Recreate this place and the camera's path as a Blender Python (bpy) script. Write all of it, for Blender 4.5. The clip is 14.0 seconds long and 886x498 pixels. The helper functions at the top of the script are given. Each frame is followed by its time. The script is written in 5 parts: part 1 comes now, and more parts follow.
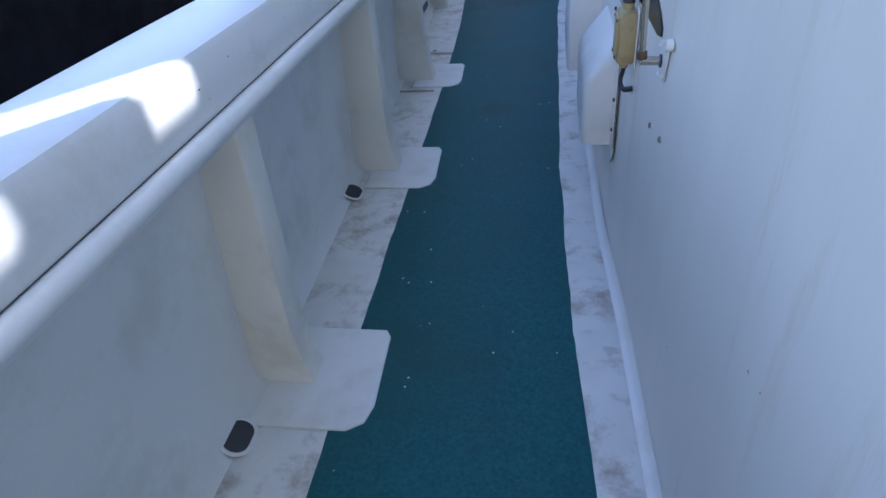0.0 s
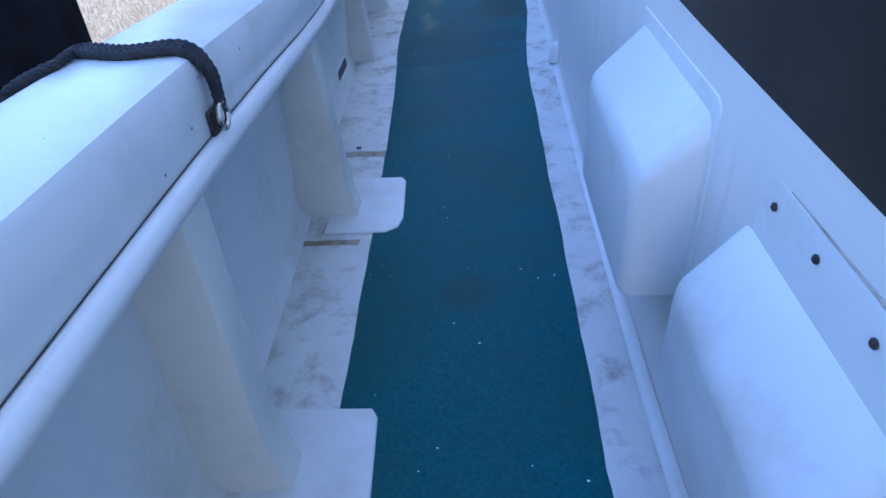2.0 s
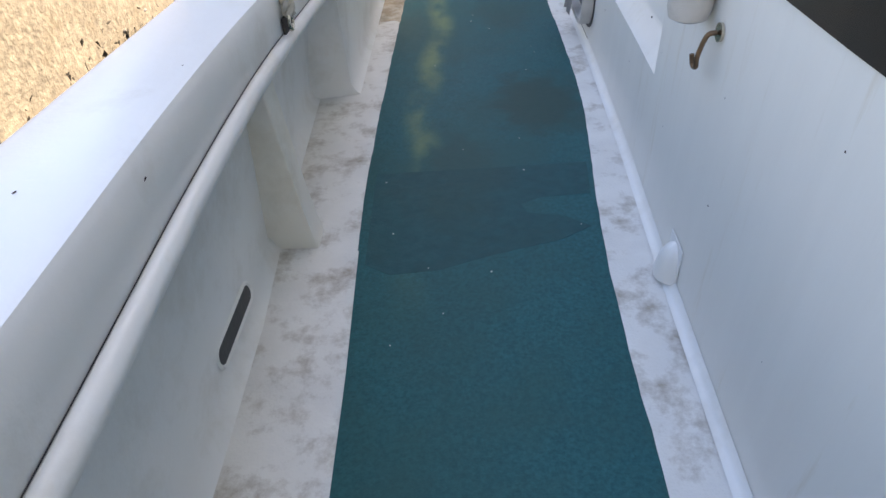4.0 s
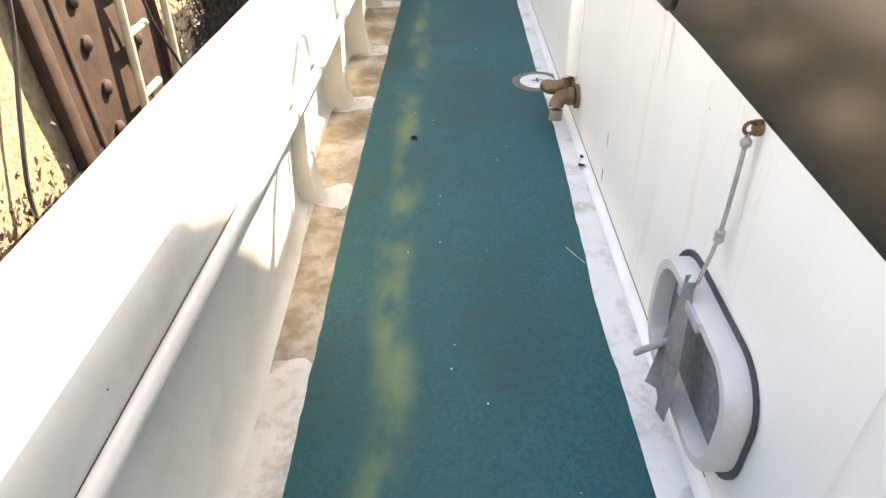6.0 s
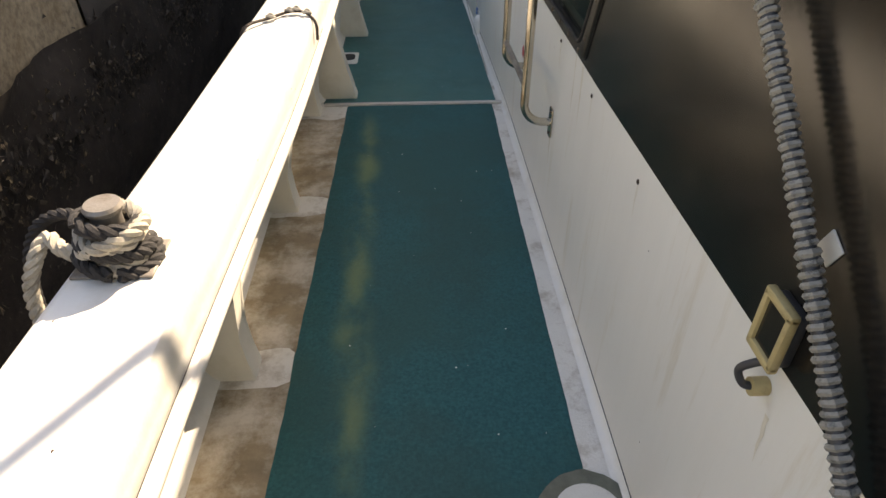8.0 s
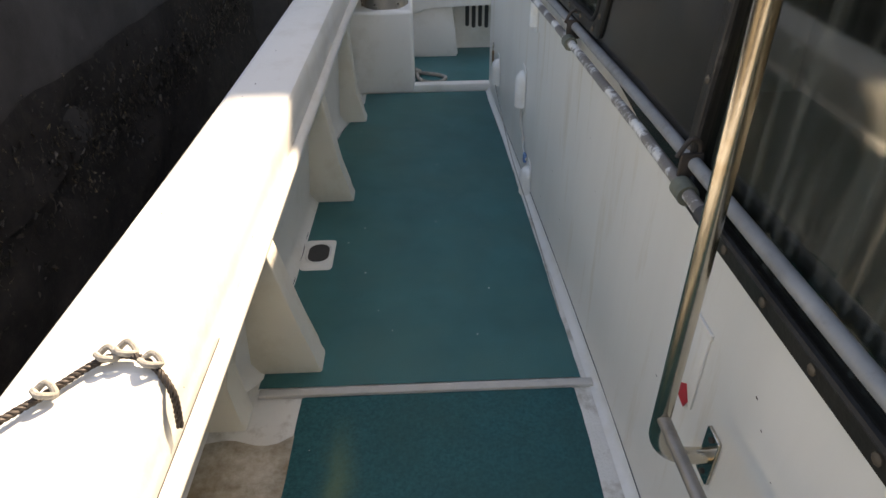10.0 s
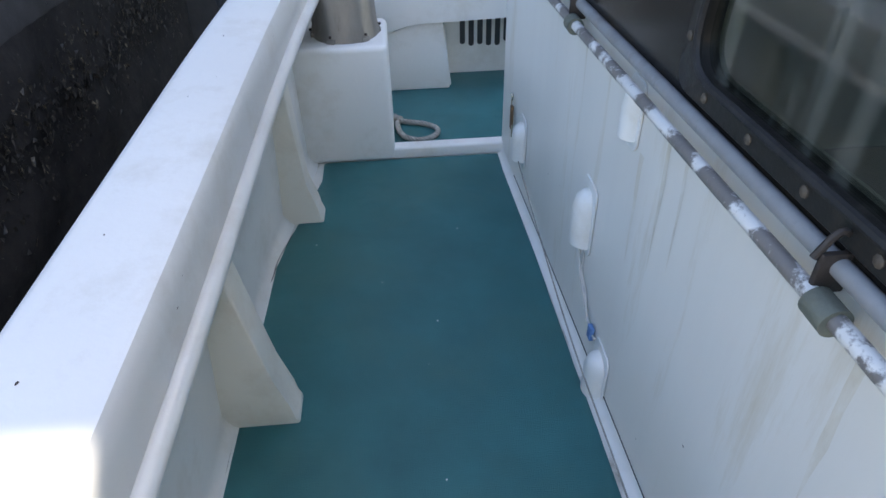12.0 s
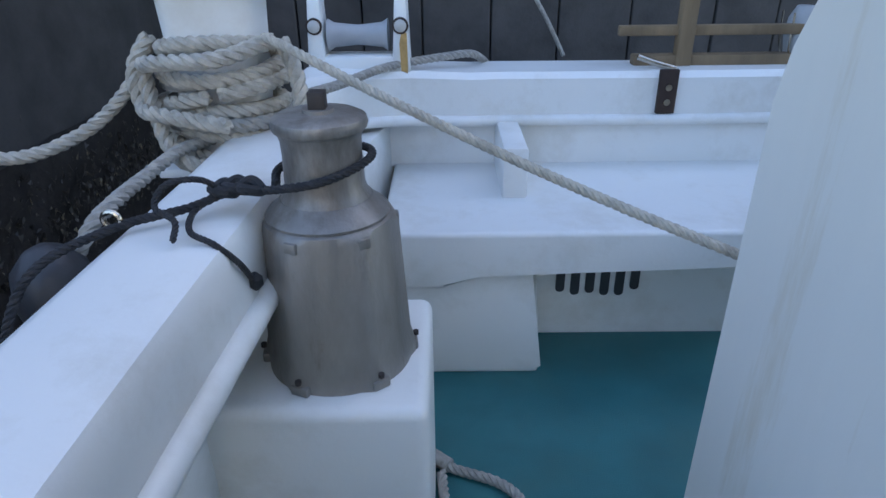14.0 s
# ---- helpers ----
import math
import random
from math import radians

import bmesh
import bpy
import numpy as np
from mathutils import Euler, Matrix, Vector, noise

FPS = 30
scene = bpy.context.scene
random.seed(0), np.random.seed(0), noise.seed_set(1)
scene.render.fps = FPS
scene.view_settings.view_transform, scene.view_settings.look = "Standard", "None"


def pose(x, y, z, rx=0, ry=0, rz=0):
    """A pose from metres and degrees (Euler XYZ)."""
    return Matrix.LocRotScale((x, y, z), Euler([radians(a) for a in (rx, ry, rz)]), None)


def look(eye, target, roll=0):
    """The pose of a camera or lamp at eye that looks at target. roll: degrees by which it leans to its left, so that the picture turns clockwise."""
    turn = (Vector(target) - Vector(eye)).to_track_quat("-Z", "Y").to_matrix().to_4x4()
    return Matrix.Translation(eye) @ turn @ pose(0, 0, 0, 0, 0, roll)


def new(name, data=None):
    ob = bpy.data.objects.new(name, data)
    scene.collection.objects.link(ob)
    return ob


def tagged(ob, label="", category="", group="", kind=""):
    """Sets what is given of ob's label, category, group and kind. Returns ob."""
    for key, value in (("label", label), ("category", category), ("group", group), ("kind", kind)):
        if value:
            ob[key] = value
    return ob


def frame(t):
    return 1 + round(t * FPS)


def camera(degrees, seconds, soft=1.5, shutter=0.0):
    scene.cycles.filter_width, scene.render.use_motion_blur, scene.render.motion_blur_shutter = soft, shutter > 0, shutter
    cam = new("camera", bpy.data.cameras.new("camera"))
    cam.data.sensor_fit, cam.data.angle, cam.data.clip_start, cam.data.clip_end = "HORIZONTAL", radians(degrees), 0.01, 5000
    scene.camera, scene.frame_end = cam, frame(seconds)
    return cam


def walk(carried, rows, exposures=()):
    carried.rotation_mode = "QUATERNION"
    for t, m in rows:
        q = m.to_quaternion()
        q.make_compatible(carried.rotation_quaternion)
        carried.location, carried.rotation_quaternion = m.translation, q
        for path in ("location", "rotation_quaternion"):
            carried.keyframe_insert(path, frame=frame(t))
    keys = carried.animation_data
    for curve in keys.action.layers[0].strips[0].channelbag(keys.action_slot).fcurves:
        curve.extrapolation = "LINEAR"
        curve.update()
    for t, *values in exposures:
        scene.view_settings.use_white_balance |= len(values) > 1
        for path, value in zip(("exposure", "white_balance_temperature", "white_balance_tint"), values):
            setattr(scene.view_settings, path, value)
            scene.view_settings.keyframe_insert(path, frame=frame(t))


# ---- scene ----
cam = camera(70.0, 14.0)
PATH = [
    (0, (0.666, 1.217, 1.347), (0.356, 2.834, 0.211), -5.0),
    (0.5, (0.608, 1.595, 1.35), (0.333, 3.234, 0.237), -4.1),
    (1, (0.55, 2.041, 1.349), (0.355, 3.694, 0.24), -5.0),
    (1.5, (0.509, 2.438, 1.334), (0.409, 4.087, 0.207), -3.7),
    (2, (0.454, 2.902, 1.301), (0.334, 4.517, 0.128), -4.0),
    (2.2, (0.433, 3.09, 1.287), (0.346, 4.711, 0.117), -3.8),
    (4.3, (0.322, 5.4, 1.236), (0.231, 6.951, -0.022), -2.3),
    (4.5, (0.314, 5.616, 1.219), (0.227, 7.185, -0.017), -1.3),
    (5, (0.34, 6.217, 1.228), (0.298, 7.795, 0.0), -2.4),
    (5.5, (0.391, 6.77, 1.27), (0.354, 8.359, 0.057), -2.5),
    (6, (0.38, 7.433, 1.373), (0.334, 9.028, 0.168), -2.3),
    (6.5, (0.451, 8.036, 1.5), (0.435, 9.637, 0.301), -1.7),
    (7, (0.412, 8.639, 1.556), (0.416, 10.225, 0.338), -2.1),
    (7.5, (0.4, 9.217, 1.561), (0.466, 10.792, 0.331), -1.1),
    (8, (0.397, 9.849, 1.568), (0.481, 11.447, 0.369), 0.2),
    (8.5, (0.384, 10.42, 1.52), (0.496, 12.046, 0.362), -1.1),
    (9, (0.423, 10.992, 1.476), (0.463, 12.652, 0.362), -1.1),
    (9.2, (0.417, 11.204, 1.466), (0.446, 12.868, 0.356), -1.1),
    (11.3, (0.431, 12.972, 1.506), (0.521, 14.605, 0.355), -0.6),
    (11.5, (0.417, 13.11, 1.488), (0.489, 14.718, 0.302), -0.2),
    (12, (0.408, 13.475, 1.421), (0.515, 15.066, 0.214), -1.5),
    (12.5, (0.42, 13.919, 1.253), (0.454, 15.67, 0.287), -1.4),
    (13, (0.399, 14.383, 1.262), (0.466, 16.109, 0.254), 0.2),
    (13.5, (0.408, 14.801, 1.273), (0.445, 16.569, 0.339), -0.9),
    (14, (0.408, 15.194, 1.272), (0.397, 16.979, 0.37), -0.7),
]
EXPO = [(0.0, 1.65, 5600, 17), (1.0, 1.87, 5050, 17), (2.2, 2.05, 4800, 18), (4.3, 2.4, 8100, 17), (5.0, 2.55, 8800, 18), (5.5, 2.73, 9100, 18), (6.0, 3.0, 9300, 18), (6.5, 2.35, 9000, 17), (7.5, 1.65, 9300, 17), (9.2, 1.65, 9500, 17), (11.3, 2.02, 7600, 16), (12.0, 2.33, 7100, 14), (12.5, 2.45, 7200, 14), (13.0, 2.4, 6900, 13), (14.0, 1.97, 6450, 13)]
walk(cam, [(t, look(e, g, r)) for t, e, g, r in PATH], EXPO)

# ---- light ----
SUN_DIR = Vector((0.50, 0.83, 0.86)).normalized()   # towards the sun
world = bpy.data.worlds.new("world")
scene.world = world
world.use_nodes = True
wn = world.node_tree
sky = wn.nodes.new("ShaderNodeTexSky")
sky.sky_type = "NISHITA"
sky.sun_disc = False
sky.sun_elevation = math.asin(SUN_DIR.z)
sky.sun_rotation = math.atan2(SUN_DIR.x, SUN_DIR.y)
wn.nodes["Background"].inputs["Strength"].default_value = 0.13
wn.links.new(sky.outputs["Color"], wn.nodes["Background"].inputs["Color"])
sun = new("sun", bpy.data.lights.new("sun", "SUN"))
sun.data.energy, sun.data.angle, sun.data.color = 4.0, radians(0.55), (1.0, 0.95, 0.87)
sun.matrix_world = look(SUN_DIR * 20, (0, 0, 0))


# ---- materials ----
def mat(name, base, rough=0.5, metal=0.0, var=0.12, scale=6.0, bump=0.15, bscale=80.0, dirt=None, dscale=2.5, damount=0.5, coat=0.0, spec=0.5, stretch=(1, 1, 1), dwidth=0.16, dcut=0.55):
    """Grain, soft tone variation and a second layer of dirt or wear, in metres of the object's own space."""
    m = bpy.data.materials.new(name)
    m.use_nodes = True
    nt = m.node_tree
    b = nt.nodes["Principled BSDF"]
    tc = nt.nodes.new("ShaderNodeTexCoord")
    mp = nt.nodes.new("ShaderNodeMapping")
    mp.inputs["Scale"].default_value = stretch
    geo = nt.nodes.new("ShaderNodeNewGeometry")
    nt.links.new(geo.outputs["Position"], mp.inputs["Vector"])
    def noise_node(sc, detail, rough_=0.6):
        n = nt.nodes.new("ShaderNodeTexNoise")
        n.inputs["Scale"].default_value, n.inputs["Detail"].default_value, n.inputs["Roughness"].default_value = sc, detail, rough_
        nt.links.new(mp.outputs["Vector"], n.inputs["Vector"])
        return n
    n1 = noise_node(scale, 5)
    r1 = nt.nodes.new("ShaderNodeValToRGB")
    c = Vector(base)
    r1.color_ramp.elements[0].position, r1.color_ramp.elements[1].position = 0.3, 0.7
    r1.color_ramp.elements[0].color = (*(c * (1 - var)), 1)
    r1.color_ramp.elements[1].color = (*[min(1, v * (1 + var)) for v in c], 1)
    nt.links.new(n1.outputs["Fac"], r1.inputs["Fac"])
    col = r1.outputs["Color"]
    if dirt:
        n2 = noise_node(dscale, 8, 0.7)
        r2 = nt.nodes.new("ShaderNodeValToRGB")
        r2.color_ramp.elements[0].position, r2.color_ramp.elements[1].position = dcut, dcut + dwidth
        r2.color_ramp.elements[0].color, r2.color_ramp.elements[1].color = (0, 0, 0, 1), (damount, damount, damount, 1)
        nt.links.new(n2.outputs["Fac"], r2.inputs["Fac"])
        mx = nt.nodes.new("ShaderNodeMix")
        mx.data_type = "RGBA"
        nt.links.new(r2.outputs["Color"], mx.inputs["Factor"])
        nt.links.new(col, mx.inputs["A"])
        mx.inputs["B"].default_value = (*dirt, 1)
        col = mx.outputs["Result"]
    nt.links.new(col, b.inputs["Base Color"])
    n3 = noise_node(bscale, 3)
    n3b = noise_node(scale * 1.7, 4)
    mr = nt.nodes.new("ShaderNodeMapRange")
    mr.inputs["To Min"].default_value, mr.inputs["To Max"].default_value = rough * 0.8, min(1, rough * 1.2)
    nt.links.new(n3b.outputs["Fac"], mr.inputs["Value"])
    nt.links.new(mr.outputs["Result"], b.inputs["Roughness"])
    b.inputs["Metallic"].default_value = metal
    b.inputs["Coat Weight"].default_value = coat
    b.inputs["Specular IOR Level"].default_value = spec
    if bump:
        bp = nt.nodes.new("ShaderNodeBump")
        bp.inputs["Strength"].default_value, bp.inputs["Distance"].default_value = bump, 0.004
        ad = nt.nodes.new("ShaderNodeMath")
        nt.links.new(n3.outputs["Fac"], ad.inputs[0])
        nt.links.new(n3b.outputs["Fac"], ad.inputs[1])
        nt.links.new(ad.outputs[0], bp.inputs["Height"])
        nt.links.new(bp.outputs["Normal"], b.inputs["Normal"])
    return m


M_WHITE = mat("white_gelcoat", (0.78, 0.78, 0.75), 0.32, var=0.03, scale=1.5, bump=0.22, bscale=38, dirt=(0.56, 0.53, 0.45), dscale=3.4, damount=0.5, dcut=0.5, dwidth=0.2)
M_WALL = mat("cabin_paint", (0.745, 0.73, 0.68), 0.35, var=0.03, scale=1.2, bump=0.07, bscale=14, dirt=(0.52, 0.43, 0.27), dscale=2.0, damount=0.45, stretch=(5, 5, 0.6), dcut=0.57)
M_KNEE = mat("cream_gelcoat", (0.80, 0.775, 0.69), 0.36, var=0.04, scale=2.5, bump=0.2, bscale=38, dirt=(0.56, 0.50, 0.38), dscale=4.0, damount=0.45, dcut=0.5, dwidth=0.2)
M_DECK = mat("painted_deck_margin", (0.72, 0.71, 0.67), 0.55, var=0.08, scale=5, bump=0.5, bscale=120, dirt=(0.27, 0.215, 0.15), dscale=6.5, damount=0.75, dcut=0.50, dwidth=0.18)
M_MAT = mat("green_deck_coating", (0.016, 0.108, 0.120), 0.58, var=0.26, scale=95, bump=0.4, bscale=300, dirt=(0.024, 0.088, 0.085), dscale=1.1, damount=0.6, dcut=0.45, dwidth=0.14, spec=0.22)
def light_track_and_patches(m):
    """Reflected light painted pale olive along the walkway's outboard side, broken into patches."""
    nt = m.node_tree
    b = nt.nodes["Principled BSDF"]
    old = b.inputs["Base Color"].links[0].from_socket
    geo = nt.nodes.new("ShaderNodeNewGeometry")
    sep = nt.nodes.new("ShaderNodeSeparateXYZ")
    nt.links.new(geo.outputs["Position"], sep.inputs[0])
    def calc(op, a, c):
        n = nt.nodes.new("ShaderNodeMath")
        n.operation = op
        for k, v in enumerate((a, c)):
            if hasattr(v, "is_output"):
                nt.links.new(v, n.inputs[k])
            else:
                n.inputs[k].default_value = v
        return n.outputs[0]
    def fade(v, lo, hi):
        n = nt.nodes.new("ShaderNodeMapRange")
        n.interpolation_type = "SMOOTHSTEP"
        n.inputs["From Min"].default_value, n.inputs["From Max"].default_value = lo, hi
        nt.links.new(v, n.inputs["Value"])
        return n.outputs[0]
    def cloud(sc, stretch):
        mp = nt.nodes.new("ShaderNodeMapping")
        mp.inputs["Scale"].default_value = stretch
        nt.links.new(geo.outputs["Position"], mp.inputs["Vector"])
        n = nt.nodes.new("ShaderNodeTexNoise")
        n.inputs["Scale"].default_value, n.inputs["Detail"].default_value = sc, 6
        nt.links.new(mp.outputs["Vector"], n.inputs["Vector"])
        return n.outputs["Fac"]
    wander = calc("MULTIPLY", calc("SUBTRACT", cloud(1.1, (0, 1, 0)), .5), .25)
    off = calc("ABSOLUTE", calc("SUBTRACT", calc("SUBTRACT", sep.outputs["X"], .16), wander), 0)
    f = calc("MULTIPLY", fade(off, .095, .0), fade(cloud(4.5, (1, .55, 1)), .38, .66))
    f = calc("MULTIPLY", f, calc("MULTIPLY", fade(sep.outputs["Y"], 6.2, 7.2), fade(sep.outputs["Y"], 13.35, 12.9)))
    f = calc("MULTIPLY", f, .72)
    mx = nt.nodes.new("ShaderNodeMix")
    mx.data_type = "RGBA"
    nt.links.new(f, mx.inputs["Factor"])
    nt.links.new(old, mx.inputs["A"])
    # olive tint that stands for light thrown onto the covering
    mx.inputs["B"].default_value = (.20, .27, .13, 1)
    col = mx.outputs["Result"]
    # brownish trodden patches with ragged soft edges
    for x, y, rx, ry, amount in ((.64, 7.64, .22, .36, .75), (.30, 7.15, .16, .22, .4), (.55, 8.9, .2, .5, .35), (.42, 10.6, .22, .6, .35), (.56, 12.0, .2, .5, .3), (.40, 4.45, .1, .12, .45)):
        dx = calc("DIVIDE", calc("SUBTRACT", sep.outputs["X"], x), rx)
        dy = calc("DIVIDE", calc("SUBTRACT", sep.outputs["Y"], y), ry)
        dist = calc("ADD", calc("POWER", calc("ADD", calc("MULTIPLY", dx, dx), calc("MULTIPLY", dy, dy)), .5), calc("MULTIPLY", calc("SUBTRACT", cloud(9, (1, 1, 1)), .5), 1.3))
        mp = nt.nodes.new("ShaderNodeMix")
        mp.data_type = "RGBA"
        nt.links.new(calc("MULTIPLY", fade(dist, 1.1, .45), amount), mp.inputs["Factor"])
        nt.links.new(col, mp.inputs["A"])
        mp.inputs["B"].default_value = (.030, .068, .062, 1)
        col = mp.outputs["Result"]
    nt.links.new(col, b.inputs["Base Color"])


M_WET = mat("damp_deck_coating", (0.013, 0.080, 0.090), 0.55, var=0.15, scale=20, bump=0.4, bscale=300, dirt=(0.020, 0.072, 0.072), dscale=2.0, damount=0.7, dcut=0.5, dwidth=0.12, spec=0.2)
M_PAINT = mat("blue_green_deck_paint", (0.026, 0.148, 0.155), 0.42, var=0.14, scale=5, bump=0.5, bscale=260, dirt=(0.045, 0.150, 0.140), dscale=1.6, damount=0.6, dcut=0.48, dwidth=0.16, spec=0.4)
light_track_and_patches(M_MAT)
# brown blotches in this layer are painted reflections on the black gloss
M_BLACK = mat("black_panel_gloss", (0.010, 0.009, 0.008), 0.2, var=0.3, scale=3, bump=0.08, bscale=14, dirt=(0.070, 0.052, 0.032), dscale=2.2, damount=0.42, dcut=0.46, dwidth=0.3, stretch=(1, 1, .6))
M_RUBBER = mat("window_gasket", (0.02, 0.02, 0.021), 0.5, var=0.3, scale=20, bump=0.3, dirt=(0.12, 0.11, 0.10), dscale=10, damount=0.5, dcut=0.58, spec=0.3)
M_FRAME = mat("window_frame_paint", (0.014, 0.013, 0.012), 0.36, var=0.3, scale=12, bump=0.25, bscale=60, dirt=(0.075, 0.060, 0.045), dscale=7, damount=0.5, dcut=0.58, dwidth=0.16)
M_BOLT = mat("weathered_bolt", (0.11, 0.09, 0.07), 0.6, 0.4, var=0.3, scale=40, bump=0.2)
M_STEEL = mat("stainless_tube", (0.55, 0.50, 0.42), 0.22, 1.0, var=0.15, scale=10, bump=0.05, dirt=(0.30, 0.20, 0.10), dscale=9, damount=0.6)
M_GALV = mat("worn_alloy", (0.285, 0.265, 0.24), 0.46, 0.55, var=0.25, scale=9, bump=0.3, bscale=120, dirt=(0.13, 0.10, 0.075), dscale=7, damount=0.75, dcut=0.5, stretch=(1, 1, .35))
M_BRASS = mat("old_bronze", (0.20, 0.125, 0.075), 0.5, 0.7, var=0.3, scale=18, bump=0.4, bscale=150, dirt=(0.09, 0.06, 0.04), dscale=12, damount=0.7)
M_ROPE = mat("pale_rope", (0.46, 0.425, 0.355), 0.9, var=0.25, scale=40, bump=0.6, bscale=260, dirt=(0.22, 0.19, 0.15), dscale=9, damount=0.6)
M_ROPEGREY = mat("grey_rope", (0.34, 0.325, 0.29), 0.9, var=0.25, scale=40, bump=0.6, bscale=260, dirt=(0.14, 0.12, 0.10), dscale=9, damount=0.6)
M_ROPEDARK = mat("black_rope", (0.025, 0.025, 0.027), 0.8, var=0.3, scale=40, bump=0.6, bscale=260)
M_TAN = mat("tan_plastic", (0.42, 0.33, 0.16), 0.5, var=0.12, scale=14, bump=0.25, bscale=90, dirt=(0.16, 0.11, 0.05), dscale=12, damount=0.6)
M_GREYPL = mat("grey_plastic", (0.36, 0.37, 0.38), 0.4, var=0.08, scale=12, bump=0.12)
M_CLOTH = mat("grubby_cloth", (0.38, 0.37, 0.36), 0.95, var=0.2, scale=16, bump=0.5, bscale=200, dirt=(0.14, 0.13, 0.12), dscale=11, damount=0.7)
M_PIPE = mat("weathered_grey_pipe", (0.24, 0.245, 0.25), 0.4, var=0.15, scale=14, bump=0.15, dirt=(0.11, 0.10, 0.09), dscale=9, damount=0.6)
M_HOSE = mat("taped_hose", (0.25, 0.24, 0.215), 0.6, var=0.3, scale=60, bump=0.2, dirt=(0.05, 0.05, 0.046), dscale=60, damount=0.85, dcut=0.5, dwidth=0.14)
M_DARKPL = mat("dark_plastic", (0.035, 0.036, 0.04), 0.45, var=0.2, scale=12, bump=0.2)
M_RUST = mat("rusty_steel", (0.044, 0.027, 0.021), 0.75, 0.2, var=0.4, scale=6, bump=0.6, bscale=50, dirt=(0.020, 0.014, 0.013), dscale=2.5, damount=0.8)
M_IRON = mat("dark_iron", (0.06, 0.05, 0.045), 0.6, 0.5, var=0.3, scale=20, bump=0.3)
M_PEEL = mat("peeling_white_paint", (0.66, 0.65, 0.63), 0.38, var=0.1, scale=10, bump=0.3, dirt=(0.18, 0.165, 0.155), dscale=9, damount=1.0, dcut=0.47, dwidth=0.05)
M_CONC = mat("quay_concrete", (0.285, 0.24, 0.17), 0.9, var=0.38, scale=26, bump=1.0, bscale=45, dirt=(0.19, 0.14, 0.075), dscale=3.5, damount=0.75, dcut=0.5, dwidth=0.2)
M_WEED = mat("tide_weed", (0.022, 0.018, 0.015), 0.8, var=0.5, scale=10, bump=1.0, bscale=30, dirt=(0.10, 0.09, 0.08), dscale=22, damount=0.7, dcut=0.62, dwidth=0.04)
M_TUFT = mat("wet_weed_and_shell", (0.030, 0.024, 0.018), 0.5, var=0.6, scale=14, bump=0.6, bscale=60, dirt=(0.26, 0.21, 0.13), dscale=16, damount=0.9, dcut=0.56, dwidth=0.08)
M_CREAM = mat("cream_render", (0.56, 0.50, 0.39), 0.85, var=0.08, scale=3, bump=0.4, bscale=60, dirt=(0.42, 0.36, 0.27), dscale=0.8, damount=0.5)
# far wall's own dark grey; on the quay it carries painted shade
M_GREYWALL = mat("dark_wall_and_quay_shade", (0.062, 0.058, 0.055), 0.9, var=0.35, scale=3, bump=0.8, bscale=50, dirt=(0.03, 0.028, 0.026), dscale=1.5, damount=0.8)
M_STAIN = mat("rust_stain", (0.27, 0.215, 0.145), 0.6, var=0.3, scale=9, bump=0.3, bscale=90, dirt=(0.60, 0.56, 0.49), dscale=4.2, damount=0.95, dcut=0.45, dwidth=0.2)
M_RUN = mat("rust_run", (0.63, 0.585, 0.485), 0.4, var=0.1, scale=30, bump=0.1, dirt=(0.75, 0.735, 0.68), dscale=9, damount=1.0, dcut=0.42, dwidth=0.2, stretch=(1, 1, .3))
# near black that carries the shade on the aft quay face
M_QUAY_SHADE = mat("shaded_quay_face", (0.010, 0.010, 0.013), 0.85, var=0.5, scale=5, bump=0.5, bscale=30, spec=0.1)
M_WATER = mat("harbour_water", (0.008, 0.011, 0.012), 0.06, var=0.3, scale=2, bump=0.5, bscale=5)
M_FENDER = mat("grubby_vinyl", (0.50, 0.49, 0.46), 0.55, var=0.1, scale=8, bump=0.2, dirt=(0.28, 0.26, 0.22), dscale=7, damount=0.5)
M_RED = mat("red_sticker", (0.55, 0.03, 0.04), 0.4, var=0.05, bump=0)
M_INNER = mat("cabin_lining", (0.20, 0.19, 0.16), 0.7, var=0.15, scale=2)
M_WOOD = mat("weathered_timber", (0.20, 0.14, 0.08), 0.8, var=0.3, scale=8, stretch=(1, 1, 0.2), bump=0.5)
M_LADDER = mat("weathered_cream_paint", (0.50, 0.44, 0.31), 0.6, var=0.15, scale=12, bump=0.4, bscale=90, dirt=(0.16, 0.10, 0.06), dscale=5, damount=0.8, dcut=0.55)
M_GREEN = mat("corroded_green_grey", (0.15, 0.16, 0.13), 0.6, 0.3, var=0.25, scale=20, bump=0.4)
M_GLASS = bpy.data.materials.new("window_glass")
M_GLASS.use_nodes = True
gt = M_GLASS.node_tree
gt.nodes.remove(gt.nodes["Principled BSDF"])
see, shine, blend = gt.nodes.new("ShaderNodeBsdfTransparent"), gt.nodes.new("ShaderNodeBsdfGlossy"), gt.nodes.new("ShaderNodeMixShader")
see.inputs["Color"].default_value = (0.50, 0.53, 0.48, 1)
shine.inputs["Color"].default_value = (0.9, 0.88, 0.82, 1)
smear = gt.nodes.new("ShaderNodeTexNoise")
smear.inputs["Scale"].default_value, smear.inputs["Detail"].default_value = 5, 6
film = gt.nodes.new("ShaderNodeMapRange")
film.inputs["To Min"].default_value, film.inputs["To Max"].default_value = 0.02, 0.09
gt.links.new(smear.outputs["Fac"], film.inputs["Value"])
gt.links.new(film.outputs["Result"], shine.inputs["Roughness"])
blend.inputs["Fac"].default_value = 0.13
gt.links.new(see.outputs[0], blend.inputs[1])
gt.links.new(shine.outputs[0], blend.inputs[2])
